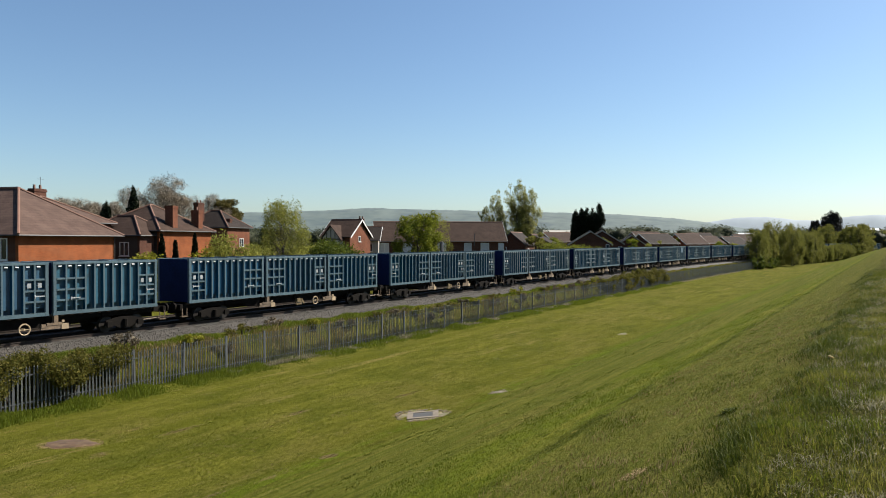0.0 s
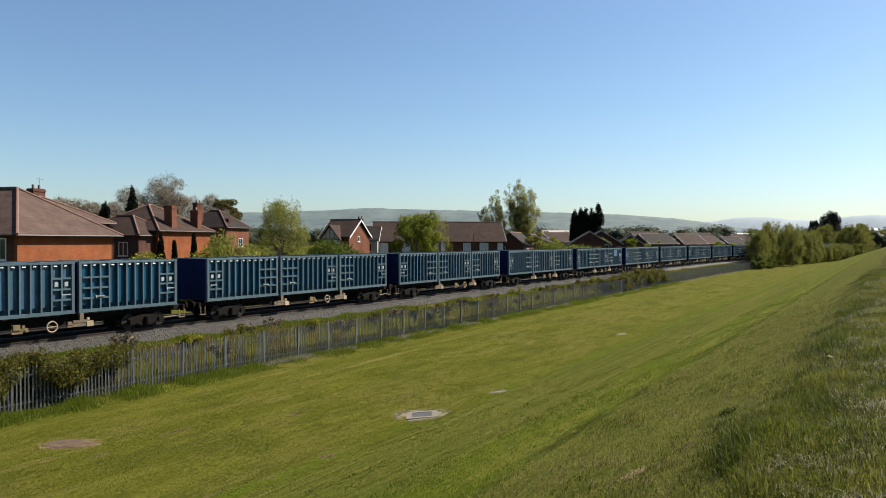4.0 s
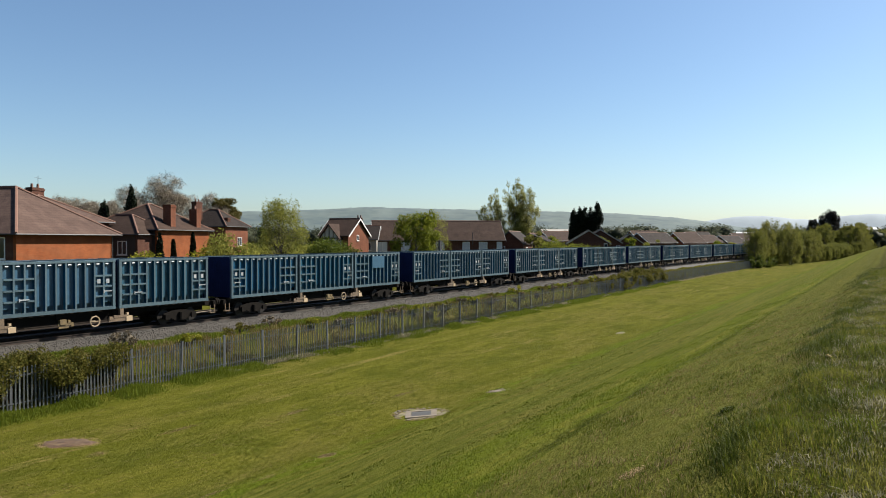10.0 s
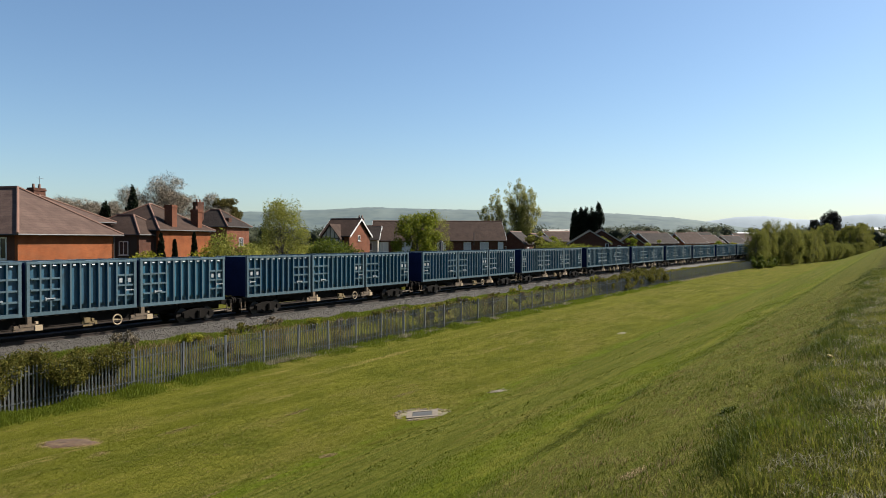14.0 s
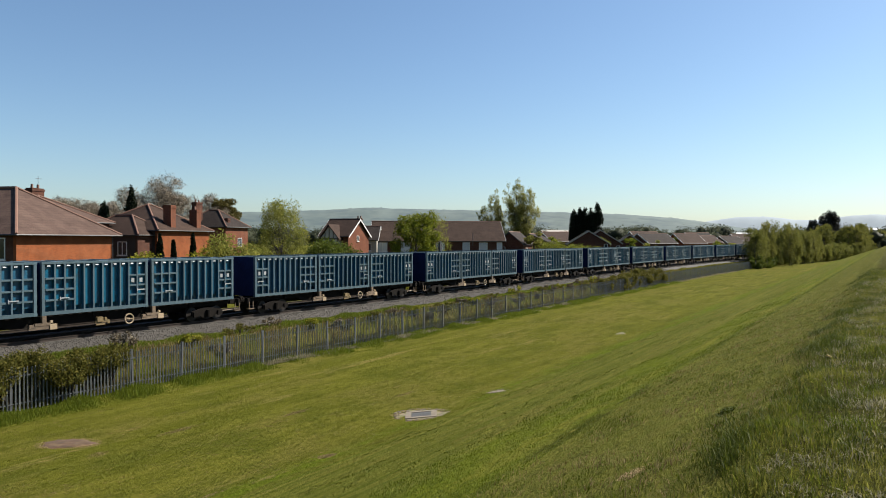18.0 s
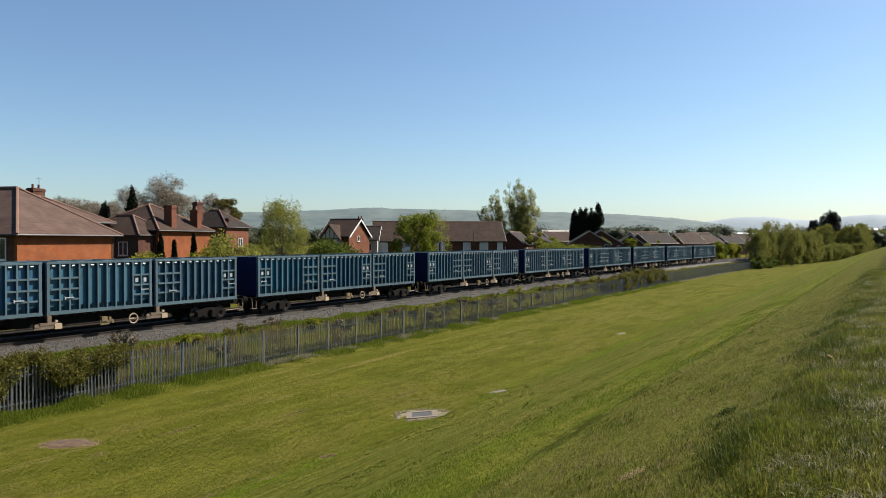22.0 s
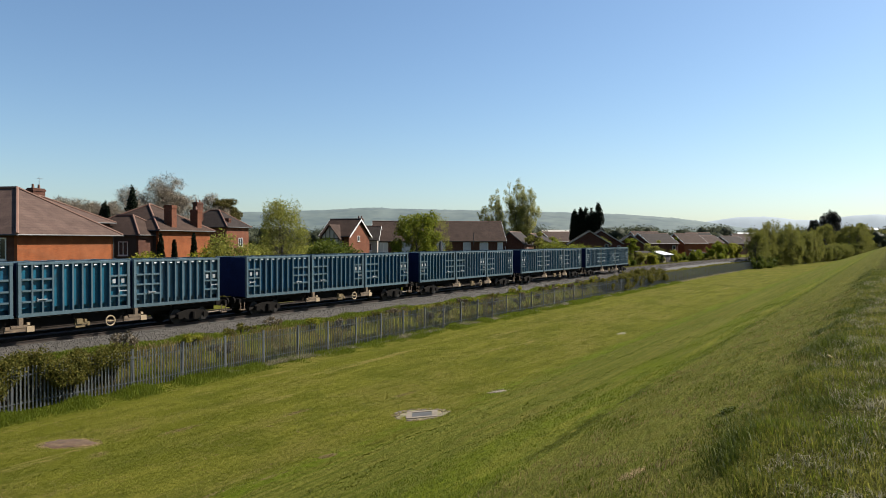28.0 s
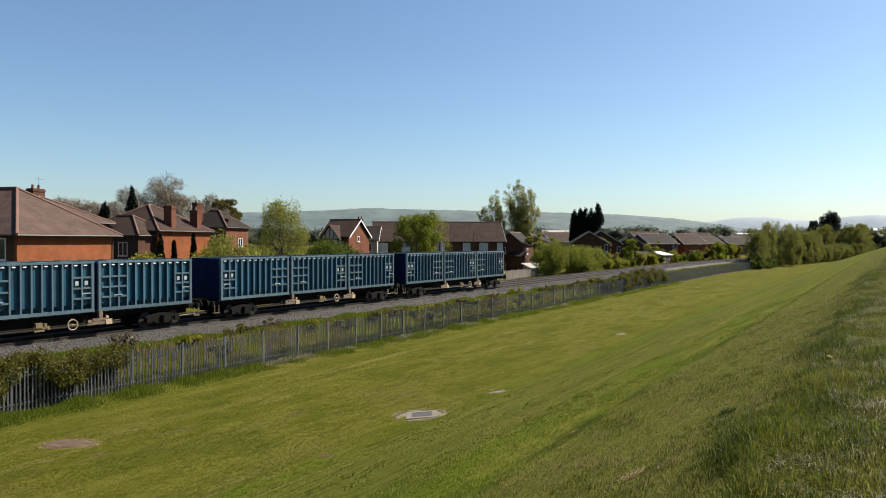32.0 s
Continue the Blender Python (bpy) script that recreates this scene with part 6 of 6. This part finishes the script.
blades("dead_grass", M_DEAD, 2600, np.random.default_rng(401), rim_place(14.4, 24.1, 0.98, 0.66, -57, 0.62), 0.04, 0.009, "straw-coloured dead grass round the bare patch", 1.1)
blades("trodden_grass", M_BROWN, 700, np.random.default_rng(402), rim_place(14.4, 24.1, 0.9, 0.6, -57, 0.0), 0.04, 0.010, "withered tufts on the bare patch", 1.1)


def rubble(x, y, inner, outer, count, seed):
    """Broken pale stones lying round the manhole."""
    rng = np.random.default_rng(seed)
    t = Shape()
    for i in range(count):
        a, r = rng.uniform(0, 6.283), rng.uniform(inner, outer)
        px, py = x + r * math.cos(a), y + r * math.sin(a)
        k, z = rng.uniform(0.03, 0.10), land(px, py)
        ring = [(px + k * rng.uniform(0.7, 1.2) * math.cos(1.047 * j), py + k * rng.uniform(0.7, 1.2) * math.sin(1.047 * j)) for j in range(6)]
        t.prism([(u, v, z - 0.03) for u, v in ring], [(px + (u - px) * 0.7, py + (v - py) * 0.7, z + k * rng.uniform(0.12, 0.3)) for u, v in ring])
    ob = new("rubble", fix_normals(t.mesh("rubble", M_CONCRETE)))
    return tagged(ob, "broken pale stones round a manhole", "rubble", kind="stuff")


rubble(23.9, 15.8, 0.76, 1.15, 110, 5)
rubble(28.9, 15.0, 0.0, 0.55, 40, 6)
blades("dead_grass", M_DEAD, 1500, np.random.default_rng(403), rim_place(23.9, 15.8, 1.1, 1.0, -57, 0.7), 0.05, 0.009, "straw-coloured dead grass round the manhole", 1.0)
patch(28.9, 15.0, 0.42, 0.3, -57, 6, "pale broken concrete slab in the grass", M_CONCRETE, "concrete_slab", up=0.02)
patch(52.5, 17.0, 0.7, 0.3, 0, 7, "pale stony patch in the grass", M_GRAVEL, up=0.015)

# dandelions on the crest
for i, (x, y) in enumerate(((10.9, 0.69), (11.0, 0.72), (27.8, 0.47))):
    d = thing("dandelion", pose(x, y, land(x, y)), "yellow dandelion flower in long grass", "flower", "dandelions")
    part("stem", Shape().tube([(0, 0, 0), (0.01, 0, 0.09)], [0.004, 0.003], 5), M_LUSH, d)
    part("flower_head", Shape().tube([(0.01, 0, 0.085), (0.01, 0, 0.095), (0.01, 0, 0.11)], [0.012, 0.028, 0.02], 9), M_YELLOW, d)

# garden fence behind the line
gf = thing("garden_fence", pose(0, 0, 0), "weathered grey-brown timber board fence behind the track", "fence")
board = fix_normals(Shape().prism([(-0.06, 0, 0), (0.06, 0, 0), (0.06, 0.02, 0), (-0.06, 0.02, 0)], [(-0.06, 0, 1.35), (0.06, 0, 1.35), (0.06, 0.02, 1.35), (-0.06, 0.02, 1.35)]).mesh("board", M_FENCEWOOD))
for i in range(110):
    x = 80 + i * 0.17
    part("board", board, None, gf, at=pose(x, 44.6, land(x, 44.6) + 0.02 * math.sin(i * 3.3), 0, 0.8 * math.sin(i * 5.1)))
gp = fix_normals(Shape().box(-0.05, 0.05, 0.02, 0.12, -0.3, 1.5).mesh("post", M_FENCEWOOD))
gr = fix_normals(Shape().box(0, 2.04, 0.02, 0.06, -0.04, 0.04).mesh("rail", M_FENCEWOOD))
for i in range(10):
    x = 80 + i * 2.04
    part("post", gp, None, gf, at=pose(x, 44.6, land(x, 44.6)))
    if i < 9:
        for h in (0.35, 1.05):
            part("rail", gr, None, gf, at=pose(x, 44.6, land(x, 44.6) + h))

# hooded lineside post
lp = thing("lineside_post", pose(66.0, 41.2, -0.4), "black lineside post with a rounded hood and white edge", "signal post")
part("pole", Shape().tube([(0, 0, -0.2), (0, 0, 4.4)], [0.06, 0.05], 8), M_BLACK, lp)
hd = [(0.20 * math.cos(a), 4.75 + 0.36 * math.sin(a)) for a in [math.pi * i / 8 for i in range(9)]] + [(-0.20, 3.9), (0.20, 3.9)]
part("hood", Shape().prism([(x, -0.1, z) for x, z in hd], [(x, 0.1, z) for x, z in hd]), M_BLACK, lp)
part("edge_strip", Shape().tube([(0.22, -0.1, 3.9), (0.22, -0.1, 4.75), (0.17, -0.1, 5.0), (0.0, -0.1, 5.13)], [0.035] * 4, 6), M_WHITE, lp, "white edge strip")


# ---- hills ----


def hills(name, mat, dist, heights, label, depth=700.0):
    """A far ridge as a broad mound: bearings in degrees from the line of view with heights of its crest."""
    vs = []
    bear = [b for b, _ in heights]
    hh = [h for _, h in heights]
    bs = np.arange(bear[0], bear[-1], 0.12)
    rows = [-1.0, -0.85, -0.7, -0.55, -0.42, -0.3, -0.2, -0.1, -0.03, 0.0, 0.3, 1.0]
    for b in bs:
        h = float(np.interp(b, bear, hh))
        a = radians(HEADING - b)
        h += 0.02 * h * noise.noise(Vector((b * 0.9, dist, 0)))
        for f in rows:
            r = dist + depth * f
            x, y = r * math.cos(a), r * math.sin(a)
            g = math.cos(f * math.pi / 2) ** 1.3
            swell = 9.0 * noise.noise(Vector((x / 520, y / 520, 1.7)))
            copse = max(0.0, noise.noise(Vector((b * 4.5, 9.3, dist)))) * 3.5 if f == 0 else 0.0
            vs.append((x, y, -5 + (h + 5) * g + swell * (1 - g) * min(1.0, 4 * g) + copse))
    w = len(rows)
    fs = [(i * w + j, i * w + j + 1, (i + 1) * w + j + 1, (i + 1) * w + j) for i in range(len(bs) - 1) for j in range(w - 1)]
    me = soup(name, np.array(vs), np.array(fs), mat)
    for p in me.polygons:
        p.use_smooth = True
    return tagged(new(name, fix_normals(me)), label, "hill", kind="structure")


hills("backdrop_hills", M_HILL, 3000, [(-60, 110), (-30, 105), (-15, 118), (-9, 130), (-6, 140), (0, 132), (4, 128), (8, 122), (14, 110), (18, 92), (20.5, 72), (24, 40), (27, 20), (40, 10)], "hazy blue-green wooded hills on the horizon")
hills("backdrop_far_hills", M_HILL_FAR, 4300, [(10, 60), (16, 90), (19, 100), (22, 132), (24, 136), (26, 116), (27.5, 112), (29.5, 134), (31, 138), (33, 130), (45, 110)], "far hills on the horizon, coloured pale with haze", 400)

# belts of trees and sheds between the houses and the hills


def tree_belt(name, seed, dist0, dist1, b0, b1, count, tall, leaf, label, mat=L_FAR):
    rng = np.random.default_rng(seed)
    cl = []
    for i in range(count):
        b, r = rng.uniform(b0, b1), rng.uniform(dist0, dist1)
        a = radians(HEADING - b)
        x, y = r * math.cos(a), r * math.sin(a)
        if y - TRACK_Y < 24 - max(0, x - 130) * 0.35:
            continue
        # the far sheds stand clear between the trees
        if any(abs(b - q) < w and r < e for q, w, e in ((9.2, 1.1, 460), (19.6, 1.1, 580), (22.7, 0.9, 660), (30.5, 0.7, 830))):
            continue
        h = (tall + 0.02 * max(0.0, r - 300)) * rng.uniform(0.6, 1.1)
        for k in range(3):
            u = h * rng.uniform(0.32, 0.52)
            cl.append((x + h * rng.uniform(-0.4, 0.4), y + h * rng.uniform(-0.4, 0.4), h * rng.uniform(0.2, 0.55) - 0.3, u, u, u * 0.85))
    tagged(new(name, soup(name, *leaf_cloud(rng, cl, 260 * len(cl), leaf, 0.8, 0.1), mat)), label, "trees", kind="stuff")
    # the dense inside of each crown
    bm = bmesh.new()
    bmesh.ops.create_icosphere(bm, subdivisions=2, radius=1.0)
    bv = np.array([tuple(v.co) for v in bm.verts])
    bf = np.array([[v.index for v in f.verts] for f in bm.faces])
    bm.free()
    arr = np.array(cl)
    vs = arr[:, None, :3] + bv[None] * arr[:, None, 3:] * rng.uniform(0.42, 0.8, (len(cl), len(bv), 1))
    fs = (np.arange(len(cl))[:, None, None] * len(bv) + bf).reshape(-1, 3)
    tagged(new(name + "_crowns", soup(name + "_crowns", vs.reshape(-1, 3), fs, mat)), label, "trees", kind="stuff")


tree_belt("far_trees", 31, 380, 760, -32, 33, 480, 13.0, 0.45, "belts of hazy green trees beyond the houses")
tree_belt("middle_trees", 32, 190, 300, -32, 20, 60, 6.0, 0.16, "garden trees among the houses", L_WOOD)


def shed(x, y, w, d, h, rot, roof=M_RENDER, base=0.0):
    t = thing("warehouse", pose(x, y, base, 0, 0, rot), "long pale industrial shed in the distance", "building", "far sheds")
    part("wall", Shape().box(-w / 2, w / 2, -d / 2, d / 2, 0, h), M_RENDER, t)
    part("roof", Shape().prism([(-w / 2 - 0.5, -d / 2 - 0.5, h), (-w / 2 - 0.5, d / 2 + 0.5, h), (-w / 2 - 0.5, 0, h + 2)], [(w / 2 + 0.5, -d / 2 - 0.5, h), (w / 2 + 0.5, d / 2 + 0.5, h), (w / 2 + 0.5, 0, h + 2)]), roof, t)


shed(642, 103, 16, 12, 9.5, -58, M_WHITE)
shed(812, 18, 16, 14, 15, -60, M_WHITE)
shed(547, 119, 22, 16, 8.5, -58, M_WHITE)
shed(420, 175, 22, 14, 9.5, -58)

motions()
